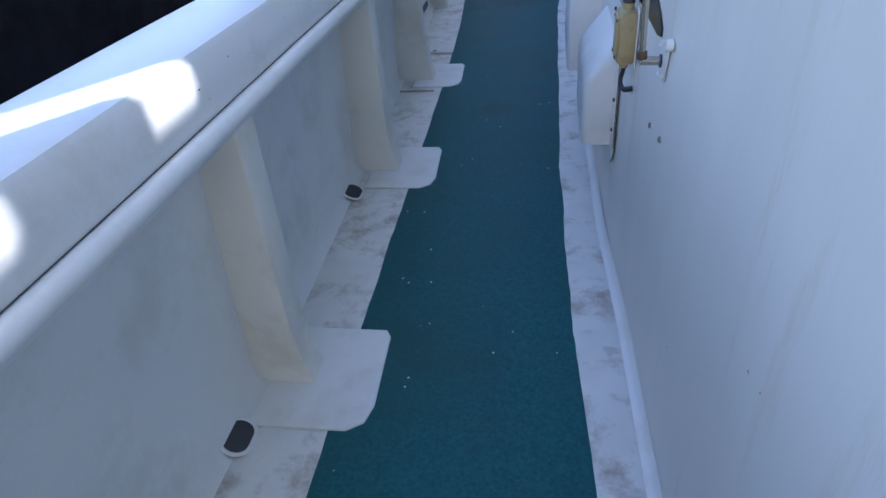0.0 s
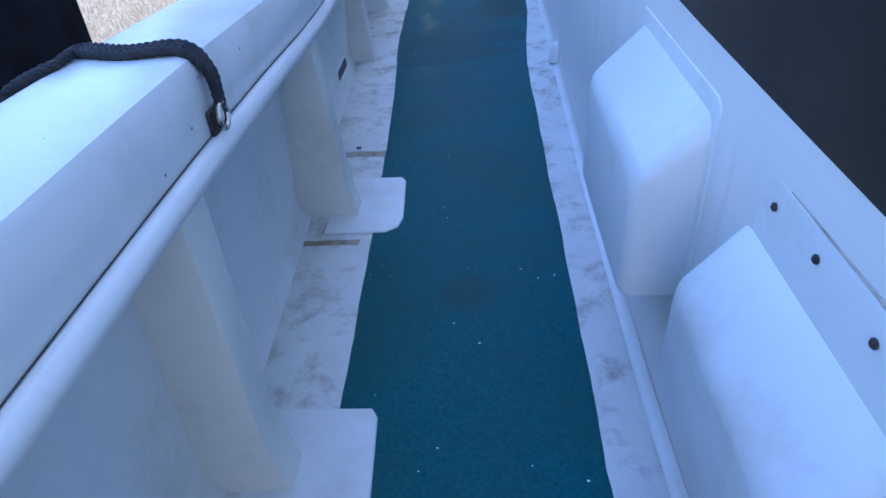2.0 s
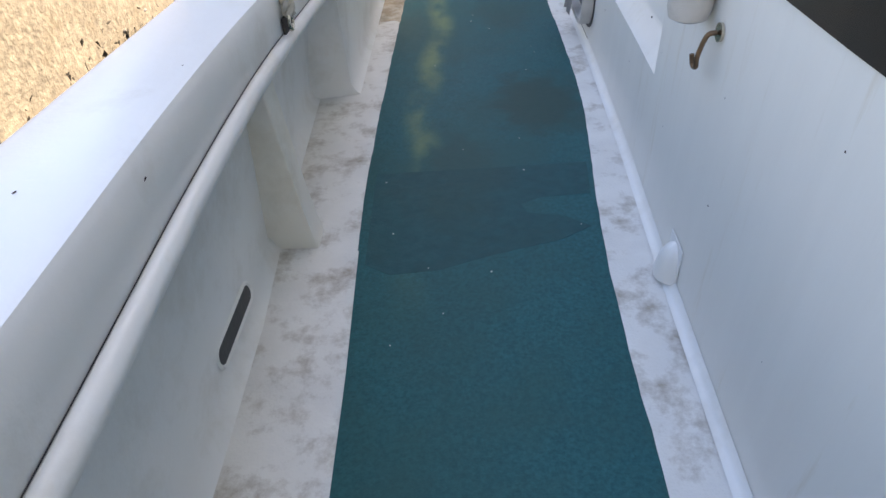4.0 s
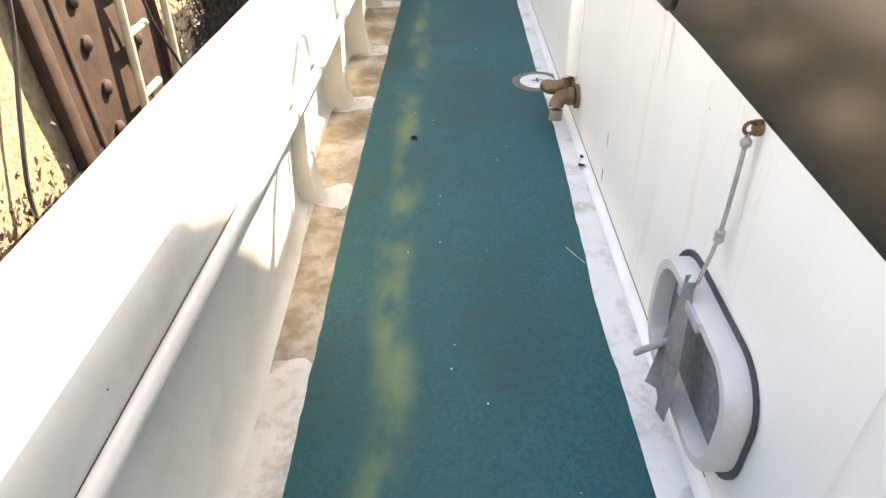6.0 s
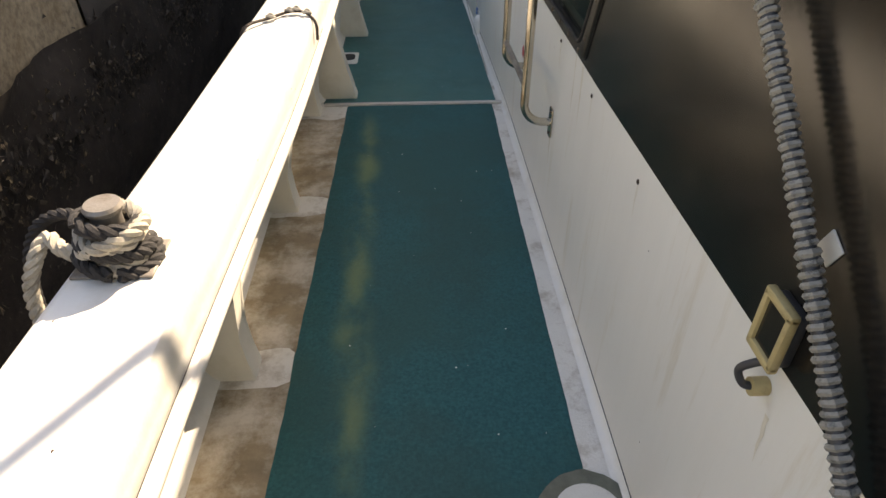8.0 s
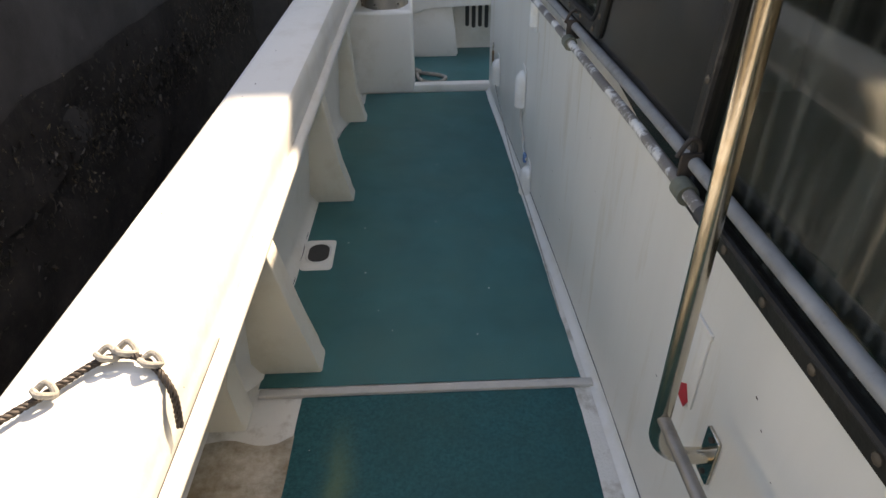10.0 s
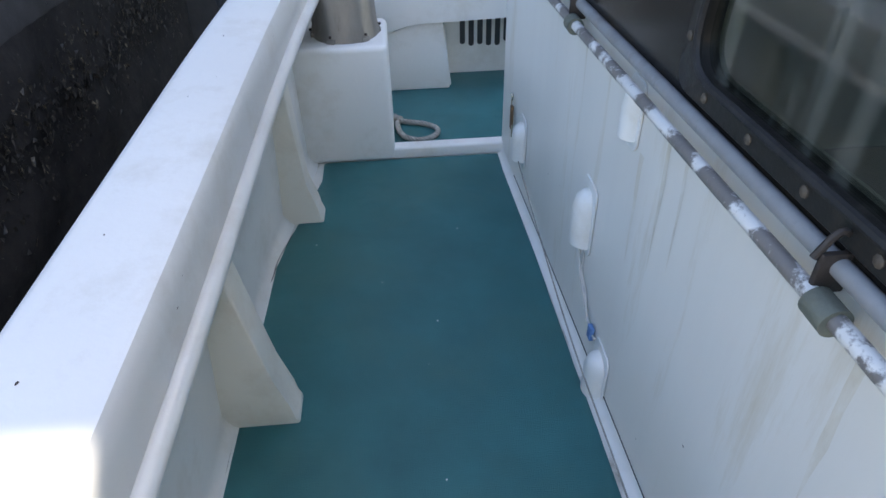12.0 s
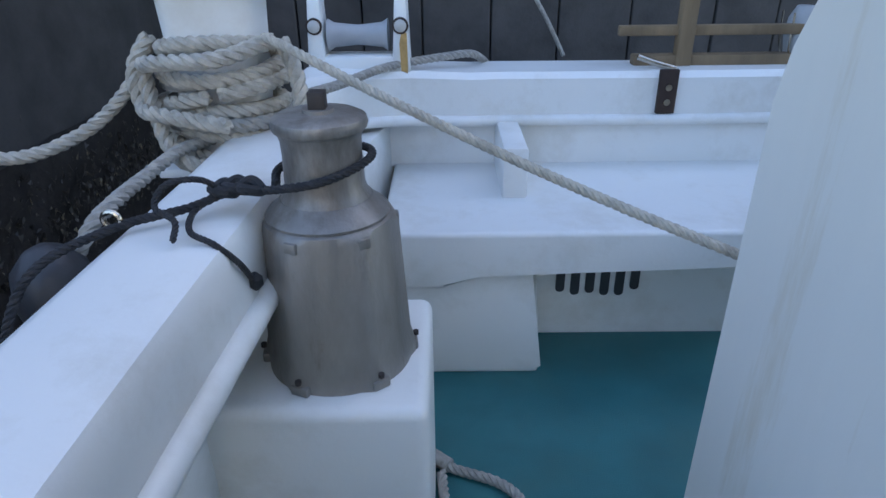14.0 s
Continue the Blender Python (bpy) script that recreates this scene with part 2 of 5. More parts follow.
# pale dirt runs down the pane
gpos, gmap, runs = gt.nodes.new("ShaderNodeNewGeometry"), gt.nodes.new("ShaderNodeMapping"), gt.nodes.new("ShaderNodeTexNoise")
gmap.inputs["Scale"].default_value = (1, 26, 1.1)
gt.links.new(gpos.outputs["Position"], gmap.inputs["Vector"])
runs.inputs["Scale"].default_value, runs.inputs["Detail"].default_value = 1.0, 5
gt.links.new(gmap.outputs["Vector"], runs.inputs["Vector"])
run_amount = gt.nodes.new("ShaderNodeMapRange")
run_amount.inputs["From Min"].default_value, run_amount.inputs["From Max"].default_value = .50, .80
run_amount.inputs["To Min"].default_value, run_amount.inputs["To Max"].default_value = .015, .34
gt.links.new(runs.outputs["Fac"], run_amount.inputs["Value"])
grime, dirty = gt.nodes.new("ShaderNodeBsdfDiffuse"), gt.nodes.new("ShaderNodeMixShader")
grime.inputs["Color"].default_value = (.30, .31, .28, 1)
gt.links.new(run_amount.outputs["Result"], dirty.inputs["Fac"])
gt.links.new(blend.outputs[0], dirty.inputs[1])
gt.links.new(grime.outputs[0], dirty.inputs[2])
gt.links.new(dirty.outputs[0], gt.nodes["Material Output"].inputs["Surface"])


# ---- mesh helpers ----
def lin(table, v):
    """Piecewise straight interpolation in a small table of (key, value)."""
    return float(np.interp(v, [a for a, _ in table], [b for _, b in table]))


def link(name, bm, material, parent=None, label="", smooth=False):
    me = bpy.data.meshes.new(name)
    bmesh.ops.recalc_face_normals(bm, faces=bm.faces)
    bm.to_mesh(me)
    bm.free()
    me.materials.append(material)
    if smooth:
        me.set_sharp_from_angle(angle=radians(40))
        for p in me.polygons:
            p.use_smooth = True
    ob = new(name, me)
    if parent:
        ob.parent = parent
    if label:
        ob["label"] = label
    return ob


def part(name, bm, material, parent, label=""):
    return link(name, bm, material, parent, label, True)


def thing(name, at, label, category, group=""):
    ob = new(name)
    ob.location = at
    return tagged(ob, label, category, group)


def add_box(bm, lo, hi, bevel=0.0, seg=2, rot=None):
    c = (Vector(lo) + Vector(hi)) / 2
    d = Vector(hi) - Vector(lo)
    m = Matrix.Translation(c) @ (rot or Matrix()) @ Matrix.Diagonal((*d, 1))
    r = bmesh.ops.create_cube(bm, size=1, matrix=m)
    if bevel:
        es = {e for v in r["verts"] for e in v.link_edges}
        bmesh.ops.bevel(bm, geom=list(es), offset=bevel, segments=seg, profile=0.5, affect="EDGES")
    return bm


def box(lo, hi, bevel=0.0, seg=2, rot=None):
    return add_box(bmesh.new(), lo, hi, bevel, seg, rot)


def add_cyl(bm, a, b, r1, r2=None, seg=20):
    a, b = Vector(a), Vector(b)
    d = b - a
    m = Matrix.Translation((a + b) / 2) @ d.to_track_quat("Z", "Y").to_matrix().to_4x4()
    bmesh.ops.create_cone(bm, cap_ends=True, segments=seg, radius1=r1, radius2=r1 if r2 is None else r2, depth=d.length, matrix=m)
    return bm


def cyl(a, b, r1, r2=None, seg=20):
    return add_cyl(bmesh.new(), a, b, r1, r2, seg)


def add_lathe(bm, profile, at=(0, 0, 0), seg=28, m=None):
    """Spin a profile of (radius, height) about z, closed at both ends."""
    m = m or Matrix.Translation(at)
    rings = []
    for r, z in profile:
        rings.append([bm.verts.new(m @ Vector((r * math.cos(2 * math.pi * k / seg), r * math.sin(2 * math.pi * k / seg), z))) for k in range(seg)])
    for a, b in zip(rings, rings[1:]):
        for k in range(seg):
            bm.faces.new((a[k], a[(k + 1) % seg], b[(k + 1) % seg], b[k]))
    bm.faces.new(rings[0][::-1])
    bm.faces.new(rings[-1])
    return bm


def lathe(profile, at=(0, 0, 0), seg=28, m=None):
    return add_lathe(bmesh.new(), profile, at, seg, m)


def smooth_path(pts, n=8):
    """Catmull-Rom through the points."""
    p = [Vector(q) for q in pts]
    p = [p[0] * 2 - p[1]] + p + [p[-1] * 2 - p[-2]]
    out = []
    for i in range(1, len(p) - 2):
        a, b, c, d = p[i - 1:i + 3]
        for k in range(n):
            t = k / n
            out.append(0.5 * ((2 * b) + (c - a) * t + (2 * a - 5 * b + 4 * c - d) * t * t + (3 * b - a - 3 * c + d) * t ** 3))
    out.append(p[-2])
    return out


def add_tube(bm, pts, r, seg=10):
    pts = [Vector(q) for q in pts]
    up = Vector((0, 0, 1))
    rings = []
    side = None
    for i, q in enumerate(pts):
        d = (pts[min(i + 1, len(pts) - 1)] - pts[max(i - 1, 0)]).normalized()
        if side is None:
            side = d.cross(up if abs(d.z) < 0.9 else Vector((1, 0, 0))).normalized()
        side = (side - d * side.dot(d)).normalized()
        v = d.cross(side)
        rr = r(i / max(1, len(pts) - 1)) if callable(r) else r
        rings.append([bm.verts.new(q + (side * math.cos(2 * math.pi * k / seg) + v * math.sin(2 * math.pi * k / seg)) * rr) for k in range(seg)])
    for a, b in zip(rings, rings[1:]):
        for k in range(seg):
            bm.faces.new((a[k], a[(k + 1) % seg], b[(k + 1) % seg], b[k]))
    bm.faces.new(rings[0][::-1])
    bm.faces.new(rings[-1])
    return bm


def tube(pts, r, seg=10):
    return add_tube(bmesh.new(), pts, r, seg)


def add_rope(bm, pts, r, strands=3, pitch=None, seg=6):
    """Laid rope: strands that wind round the path."""
    pts = smooth_path(pts, 10)
    lens = [0]
    for a, b in zip(pts, pts[1:]):
        lens.append(lens[-1] + (b - a).length)
    pitch = pitch or r * 4.4
    total = lens[-1]
    n = max(8, int(total / (pitch / 9)))
    cum = np.array(lens)
    arr = np.array([tuple(q) for q in pts])
    s = np.linspace(0, total, n)
    line = [Vector([float(np.interp(v, cum, arr[:, k])) for k in range(3)]) for v in s]
    side = None
    frames = []
    for i, q in enumerate(line):
        d = (line[min(i + 1, n - 1)] - line[max(i - 1, 0)]).normalized()
        if side is None:
            side = d.cross(Vector((0, 0, 1)) if abs(d.z) < 0.9 else Vector((1, 0, 0))).normalized()
        side = (side - d * side.dot(d)).normalized()
        frames.append((q, side.copy(), d.cross(side)))
    for k in range(strands):
        ph = 2 * math.pi * k / strands
        path = []
        for (q, a, b), v in zip(frames, s):
            th = ph + 2 * math.pi * v / pitch
            path.append(q + (a * math.cos(th) + b * math.sin(th)) * r * 0.5)
        add_tube(bm, path, r * 0.56, seg)
    return bm


def rope(pts, r, strands=3, pitch=None, seg=6):
    return add_rope(bmesh.new(), pts, r, strands, pitch, seg)


def prism(poly, axis, a, b, bevel=0.0, seg=2):
    """A flat outline of (u, v) pushed along an axis: x: (y, z); y: (x, z); z: (x, y)."""
    bm = bmesh.new()
    def at(u, v, w):
        return {"x": (w, u, v), "y": (u, w, v), "z": (u, v, w)}[axis]
    lo = [bm.verts.new(at(u, v, a)) for u, v in poly]
    hi = [bm.verts.new(at(u, v, b)) for u, v in poly]
    n = len(poly)
    bm.faces.new(lo)
    bm.faces.new(hi[::-1])
    for k in range(n):
        bm.faces.new((lo[k], lo[(k + 1) % n], hi[(k + 1) % n], hi[k]))
    if bevel:
        bmesh.ops.bevel(bm, geom=list(bm.edges), offset=bevel, segments=seg, profile=0.5, affect="EDGES")
    return bm


def rounded(w, h, r, n=5, cx=0, cy=0):
    out = []
    for sx, sy, a0 in ((1, 1, 0), (-1, 1, 90), (-1, -1, 180), (1, -1, 270)):
        for k in range(n + 1):
            a = radians(a0 + 90 * k / n)
            out.append((cx + sx * (w / 2 - r) + r * math.cos(a), cy + sy * (h / 2 - r) + r * math.sin(a)))
    return out


def frange(a, b, step):
    n = max(1, round((b - a) / step))
    return [a + (b - a) * k / n for k in range(n + 1)]


# ---- the plan in numbers ----
RAIL_Z = [(-1, .95), (0, .93), (1.5, .895), (2.8, .885), (3.5, .868), (4, .845), (5, .75), (6.0, .67), (6.9, .62), (8, .58), (9.8, .55), (11.5, .555), (13, .57), (14.2, .62), (15.7, .70), (17.2, .80)]
RAIL_X = [(-1, .03), (1.7, .03), (2.4, .03), (3.0, .02), (3.7, .01), (4.4, -.018), (5.0, -.04), (5.6, -.11), (6.3, -.18), (6.9, -.19), (7.3, -.168), (8.1, -.158), (9.4, -.118), (10.5, -.108), (11.2, -.088), (12, -.045), (12.8, -.034), (14.2, -.005), (14.7, .015), (15.5, .035), (16.1, .085), (16.7, .15)]
OUT_X = [(-1, -.2), (2, -.2), (3.2, -.207), (3.9, -.232), (4.5, -.277), (5.2, -.33), (6.6, -.432), (7.2, -.44), (9.4, -.455), (10.5, -.41), (11.4, -.36), (12.7, -.32), (13.8, -.258), (14.7, -.215), (15.6, -.17), (16.1, -.11), (16.7, -.04)]
BASE_X = [(-1, -.17), (2.4, -.17), (3.7, -.205), (4.7, -.235), (6.3, -.29), (7.0, -.35), (7.735, -.39), (7.765, -.21), (9.2, -.23), (9.9, -.30), (13.3, -.29), (13.45, -.17), (14.0, -.145), (15.3, -.12), (16.0, -.03), (16.7, -.0)]
MAT_L = [(-1, .13), (1.9, .115), (2.7, .095), (3.5, .082), (4.0, .072), (5.0, .055), (6.1, .01), (6.9, -.04), (7.6, -.05), (9.2, -.055), (10.2, -.045), (11.5, -.02), (13.4, .016)]
MAT_R = [(-1, .90), (1.9, .825), (2.7, .765), (3.7, .737), (5.5, .741), (6.5, .747), (6.93, .774), (7.2, .798), (7.56, .828), (8.06, .836), (9.0, .818), (9.6, .84), (10.2, .855), (11.0, .85), (13.4, .87)]
GUN_H = .13


def eased(table, reach=.45):
    ys = frange(table[0][0], table[-1][0], .1)
    return [(y, sum(lin(table, y + reach * k / 4) for k in range(-4, 5)) / 9) for y in ys]


RAIL_Z, RAIL_X, OUT_X = eased(RAIL_Z), eased(RAIL_X), eased(OUT_X)
WALL = .95
WALL_X = [(-1, 1.0), (2.0, .955), (2.75, .93), (3.3, .897), (4.0, .887), (5.0, .89), (6.5, .918), (7.2, .94), (8.0, .95), (13.3, .95), (14.0, .935), (15.5, .89), (16.08, .868)]


def wall_x(y):
    return lin(WALL_X, y)


# ---- deck ----
bm = prism([(-.5, -1), (1.02, -1), (1.02, 16.0), (1.75, 16.0), (1.75, 17.6), (-.05, 17.6), (-.12, 16.6), (-.5, 9)], "z", -.06, 0)
tagged(link("floor", bm, M_DECK), "worn white painted steel deck with brown stains along its edges", "deck", kind="structure")


def coating(name, left, right, y0, y1, label, wob=.006, material=M_MAT):
    bm = bmesh.new()
    ys = frange(y0, y1, .05)
    low, high = [], []
    for y in ys:
        l = lin(left, y) + wob * noise.noise((y * 3, 1, 0)) + wob * .6 * noise.noise((y * 13, 4, 0))
        r = lin(right, y) + wob * noise.noise((y * 3, 9, 0)) + wob * .6 * noise.noise((y * 13, 6, 0))
        xs = [l, l + .01, (l + r) / 2, r - .01, r]
        low.append([bm.verts.new((x, y, z)) for x, z in zip(xs, (.0005, .004, .0045, .004, .0005))])
    for a, b in zip(low, low[1:]):
        for k in range(4):
            bm.faces.new((a[k], a[k + 1], b[k + 1], b[k]))
    return tagged(link(name, bm, material, smooth=True), label, "deck covering", kind="structure")


coating("walkway_covering", MAT_L, MAT_R, -1, 13.36, "blue-green textured non-slip deck covering, damp in patches, with a light streak painted in")
coating("foredeck_covering", [(13.4, -.13), (14.0, -.105), (15.3, -.08), (15.9, .05)], [(13.4, .90), (15.9, .855)], 13.405, 16.045, "blue-green non-slip paint filling the wider deck", .004, M_PAINT)
coating("bow_covering", [(15.9, .36), (16.8, .36), (17.0, .36)], [(15.9, 1.72), (17.3, 1.72)], 16.11, 17.045, "blue-green non-slip paint on the end deck", .002, M_PAINT)


def damp_patch(pts):
    return tagged(link("deck_damp_patch", prism(pts, "z", .0030, .0049), M_WET), "dark damp patch drying on the deck covering", "damp patch", kind="structure")


damp_patch([(-0.01, 7.07), (0.43, 7.10), (0.77, 7.13), (0.755, 6.92), (0.58, 6.90), (0.51, 6.86), (0.53, 6.81), (0.65, 6.79), (0.73, 6.73), (0.62, 6.66), (0.41, 6.59), (0.24, 6.52), (0.09, 6.50), (0.01, 6.55)])

# ---- bulwark ----
STEPS = sorted(set(frange(-1, 16.7, .1) + [7.73, 7.77, 13.3, 13.45]))


def plate_x(y):
    return lin([(-1, -.12), (2.4, -.12), (4.7, -.19), (6.3, -.25), (7.72, -.34), (7.78, -.19), (8.2, -.175), (9.2, -.15), (9.7, -.25), (13.2, -.24), (13.5, -.1), (16.7, .0)], y)


def bulwark_profile(y):
    zr, xc, xo, xb = lin(RAIL_Z, y), lin(RAIL_X, y), lin(OUT_X, y), lin(BASE_X, y)
    zt = zr + GUN_H
    return [(xo - .10, -1.3), (xo - .01, zt - .10), (xo, zt - .025), (xo + .012, zt - .006), (xo + .03, zt), (xc - .03, zt), (xc - .013, zt - .005), (xc - .004, zt - .02),
            (xc, zr), (xc - .03, zr - .05), (plate_x(y), zr - .058), (xb + .012, .05), (xb + .035, .012), (xb + .05, .002), (xb + .05, -.08)]


bm = bmesh.new()
rings = [[bm.verts.new((x, y, z)) for x, z in bulwark_profile(y)] for y in STEPS]
for a, b in zip(rings, rings[1:]):
    for k in range(len(a) - 1):
        bm.faces.new((a[k], a[k + 1], b[k + 1], b[k]))
bm.faces.new(rings[0])
bm.faces.new(rings[-1][::-1])
bulwark = tagged(link("wall_bulwark", bm, M_WHITE, smooth=True), "white painted bulwark with a broad flat gunwale", "bulwark", kind="structure")
rail = tagged(link("trim_gunwale_rail", tube([(lin(RAIL_X, y) + .004, y, lin(RAIL_Z, y) - .024) for y in frange(-1, 16.6, .1)], .023, 12), M_WHITE, smooth=True), "white half-round rail under the gunwale edge", "trim", kind="structure")
lip = tagged(link("trim_gunwale_lip", tube([(lin(RAIL_X, y) - .008, y, lin(RAIL_Z, y) - .052) for y in frange(-1, 16.6, .1)], .012, 8), M_WHITE, smooth=True), "narrow white bead below the gunwale rail", "trim", kind="structure")


def knee(y, x_in, th=.11, foot=0.0, flare=.03):
    """Tapered white frame between deck and gunwale."""
    xb, zr, xc = lin(BASE_X, y + .02), lin(RAIL_Z, y), lin(RAIL_X, y)
    top = xc - .035
    poly = [(xb - .06, -.01), (x_in + flare, -.01), (x_in + flare, .015), (x_in + flare * .3, .07), (x_in - .01, .18), (top, zr - .045), (min(top - .05, plate_x(y) - .02), zr - .04)]
    ob = link("bulwark_frame", prism(poly, "y", y, y + th, .008), M_KNEE, smooth=True)
    return tagged(ob, "cream white tapered bulwark frame standing on the deck", "frame", "bulwark frames", "")


for y, x in ((1.15, .0), (2.43, .0), (3.745, -.015), (4.92, -.03), (6.64, -.17), (9.58, -.185), (10.48, -.17), (11.26, -.15), (12.24, -.145), (13.24, -.15)):
    knee(y, x, .10, flare=.02)
for y, x in ((13.47, .03), (14.6, .045), (15.57, .045)):
    knee(y, x, .10, flare=.035)


def pad(y0, y1, x0, x1):
    poly = [(x0, y0), (x1 - .06, y0), (x1 - .015, y0 + .03), (x1, y0 + .09), (x1 - .012, y1 - .03), (x1 - .03, y1), (x0, y1)]
    return tagged(link("footing_pad", prism(poly, "z", .0, .009, .003, 1), M_WHITE, smooth=True), "white painted footing plate round a bulwark frame", "deck plate", "footing pads")


for y, x in ((1.0, .23), (2.27, .215), (3.585, .19), (4.8, .165)):
    pad(y, y + .40, -.12, x)

# raised white margin plate with a square limber hole
ys = frange(5.455, 6.62, .1)
tagged(link("margin_plate", prism([(lin(BASE_X, y) + .02, y) for y in ys] + [(lin(MAT_L, y) + .004, y) for y in ys[::-1]], "z", .0, .0038), M_DECK), "worn white margin plate beside the deck covering", "deck plate")
tagged(link("limber_hole", box((-.10, 5.475, .003), (-.078, 5.50, .005)), M_DARKPL), "small dark square drain hole in the margin plate", "drain hole")

# scuppers: oval holes with a raised rim
def scupper(at, w, h, rim=.012, m=None):
    t = thing("scupper", at, "oval deck drain with a raised white rim, dark inside", "scupper", "scuppers")
    m = m or Matrix()
    t.matrix_world = Matrix.Translation(at) @ m
    outer, inner = rounded(w + 2 * rim, h + 2 * rim, min(w, h) / 2 + rim - .002), rounded(w, h, min(w, h) / 2 - .002)
    bm = bmesh.new()
    ro = [bm.verts.new((x, y, .002)) for x, y in outer]
    rm = [bm.verts.new(((x + u) / 2, (y + v) / 2, .008)) for (x, y), (u, v) in zip(outer, inner)]
    ri = [bm.verts.new((x, y, .003)) for x, y in inner]
    n = len(ro)
    for a, b in ((ro, rm), (rm, ri)):
        for k in range(n):
            bm.faces.new((a[k], a[(k + 1) % n], b[(k + 1) % n], b[k]))
    part("rim", bm, M_WHITE, t)
    part("hole", prism(inner, "z", .001, .0035), M_DARKPL, t, "dark rusty drain hole")
    return t


for y in (2.22, 3.53):
    scupper((-.125 if y < 3 else -.152, y, .016), .07, .10, m=pose(0, 0, 0, 0, 24))
scupper((-.03, 14.16, .006), .085, .13)
tagged(link("drain_plate", prism(rounded(.13, .22, .02, 4, -.03, 14.15), "z", .0045, .0075, .001, 1), M_WHITE), "white plate round the deck drain", "deck plate")
scupper((-.266, 6.19, .12), .045, .26, m=pose(0, 0, 0, 0, 82) @ pose(0, 0, 0, 0, 0, 0))

# brown stains in the bays between the frames
def stain(y0, y1, x0, x1, seed):
    """A flat film filling a bay, with uneven ends; its inner edge runs under the deck covering."""
    ys = frange(y0, y1, .04)
    left = [(x0, y) for y in ys]
    right = [((lin(MAT_L, y) + .006 if x1 is None else x1 + .02 * noise.noise((y * 9, seed, 2))), y) for y in ys]
    xs = frange(x0, right[0][0], .03)[1:-1]
    amp = min(.05, (y1 - y0) * .2)
    low = [(x, y0 + amp * noise.noise((x * 8, seed, 5)) + amp * .5) for x in xs]
    high = [(x, y1 + amp * noise.noise((x * 8, seed, 8)) - amp * .5) for x in xs]
    pts = low + right + high[::-1] + left[::-1]
    return tagged(link("deck_stain", prism(pts, "z", .0004, .0014), M_STAIN), "brown rusty water stain on the deck margin", "stain", "deck stains")


for k, (y0, y1, x0, x1) in enumerate(((9.69, 10.47, -.28, None), (10.59, 11.25, -.28, None), (11.37, 12.23, -.28, None), (12.35, 13.22, -.28, None), (8.70, 9.57, -.19, None), (5.40, 5.455, -.16, .04), (4.73, 4.765, -.19, .02))):
    stain(y0, y1, x0, x1, k)

# ---- cabin side ----
# window openings: foot and head (y aft, y forward), sill and head heights; the aft edge rakes back
WINS = [((9.10, 10.04), (8.76, 9.95), .855, 1.62), ((11.775, 13.10), (11.43, 13.02), .842, 1.62), ((13.77, 14.53), (13.51, 14.47), .962, 1.62), ((15.11, 15.53), (14.87, 15.42), .958, 1.62)]
TOP = 1.98
DOOR = (7.03, 8.0)
BAND = [(6.0, .87), (7.03, .85), (8.0, .836), (8.9, .855), (10.4, .852), (11.6, .832), (13.1, .838), (13.8, .945), (15.5, .945)]


def skin(bm, foot, head, z0, z1, x_off=0.0, th=.07, step=.35):
    """A plate that follows the cabin side; foot and head give its ends, z0 and z1 its edges at both ends."""
    z0, z1 = (z0, z0) if isinstance(z0, (int, float)) else z0, (z1, z1) if isinstance(z1, (int, float)) else z1
    n = max(1, round(max(foot[1] - foot[0], head[1] - head[0]) / step))
    f, g = [], []
    for k in range(n + 1):
        u = k / n
        ends = [(foot[0] + (foot[1] - foot[0]) * u, z0[0] + (z0[1] - z0[0]) * u), (head[0] + (head[1] - head[0]) * u, z1[0] + (z1[1] - z1[0]) * u)]
        f.append([bm.verts.new((wall_x(y) + x_off, y, z)) for y, z in ends])
        g.append([bm.verts.new((wall_x(y) + x_off + th, y, z)) for y, z in ends])
    for i in range(n):
        bm.faces.new((f[i][0], f[i][1], f[i + 1][1], f[i + 1][0]))
        bm.faces.new((g[i][0], g[i + 1][0], g[i + 1][1], g[i][1]))
        bm.faces.new((f[i][0], f[i + 1][0], g[i + 1][0], g[i][0]))
        bm.faces.new((f[i][1], g[i][1], g[i + 1][1], f[i + 1][1]))
    bm.faces.new((f[0][0], g[0][0], g[0][1], f[0][1]))
    bm.faces.new((f[-1][0], f[-1][1], g[-1][1], g[-1][0]))
    return bm


def hole(w, d=.022):
    """The opening cut in the plate, a little inside the frame's outer edge."""
    (a, b), (c, e), z0, z1 = w
    return (a + d, b - d), (c + d, e - d), z0 + d, z1 - d


bm = bmesh.new()
skin(bm, (-1, 7.03), (-1, 7.03), -.04, TOP)
skin(bm, DOOR, DOOR, -.04, .385)
foot0 = head0 = 8.0
for w in WINS:
    (a, b), (c, e), z0, z1 = hole(w)
    skin(bm, (foot0, a), (foot0, a), -.04, z0)
    skin(bm, (foot0, a), (head0, c), z0, z1)
    skin(bm, (head0, c), (head0, c), z1, TOP)
    skin(bm, (a, b), (a, b), -.04, z0)
    skin(bm, (c, e), (c, e), z1, TOP)
    foot0, head0 = b, e
skin(bm, (b, 15.66), (b, 15.66), -.04, z0)
skin(bm, (b, 15.66), (e, 15.66), z0, z1)
skin(bm, (e, 15.66), (e, 15.66), z1, TOP)
skin(bm, (15.66, 16.08), (15.66, 16.08), -.04, 1.05)
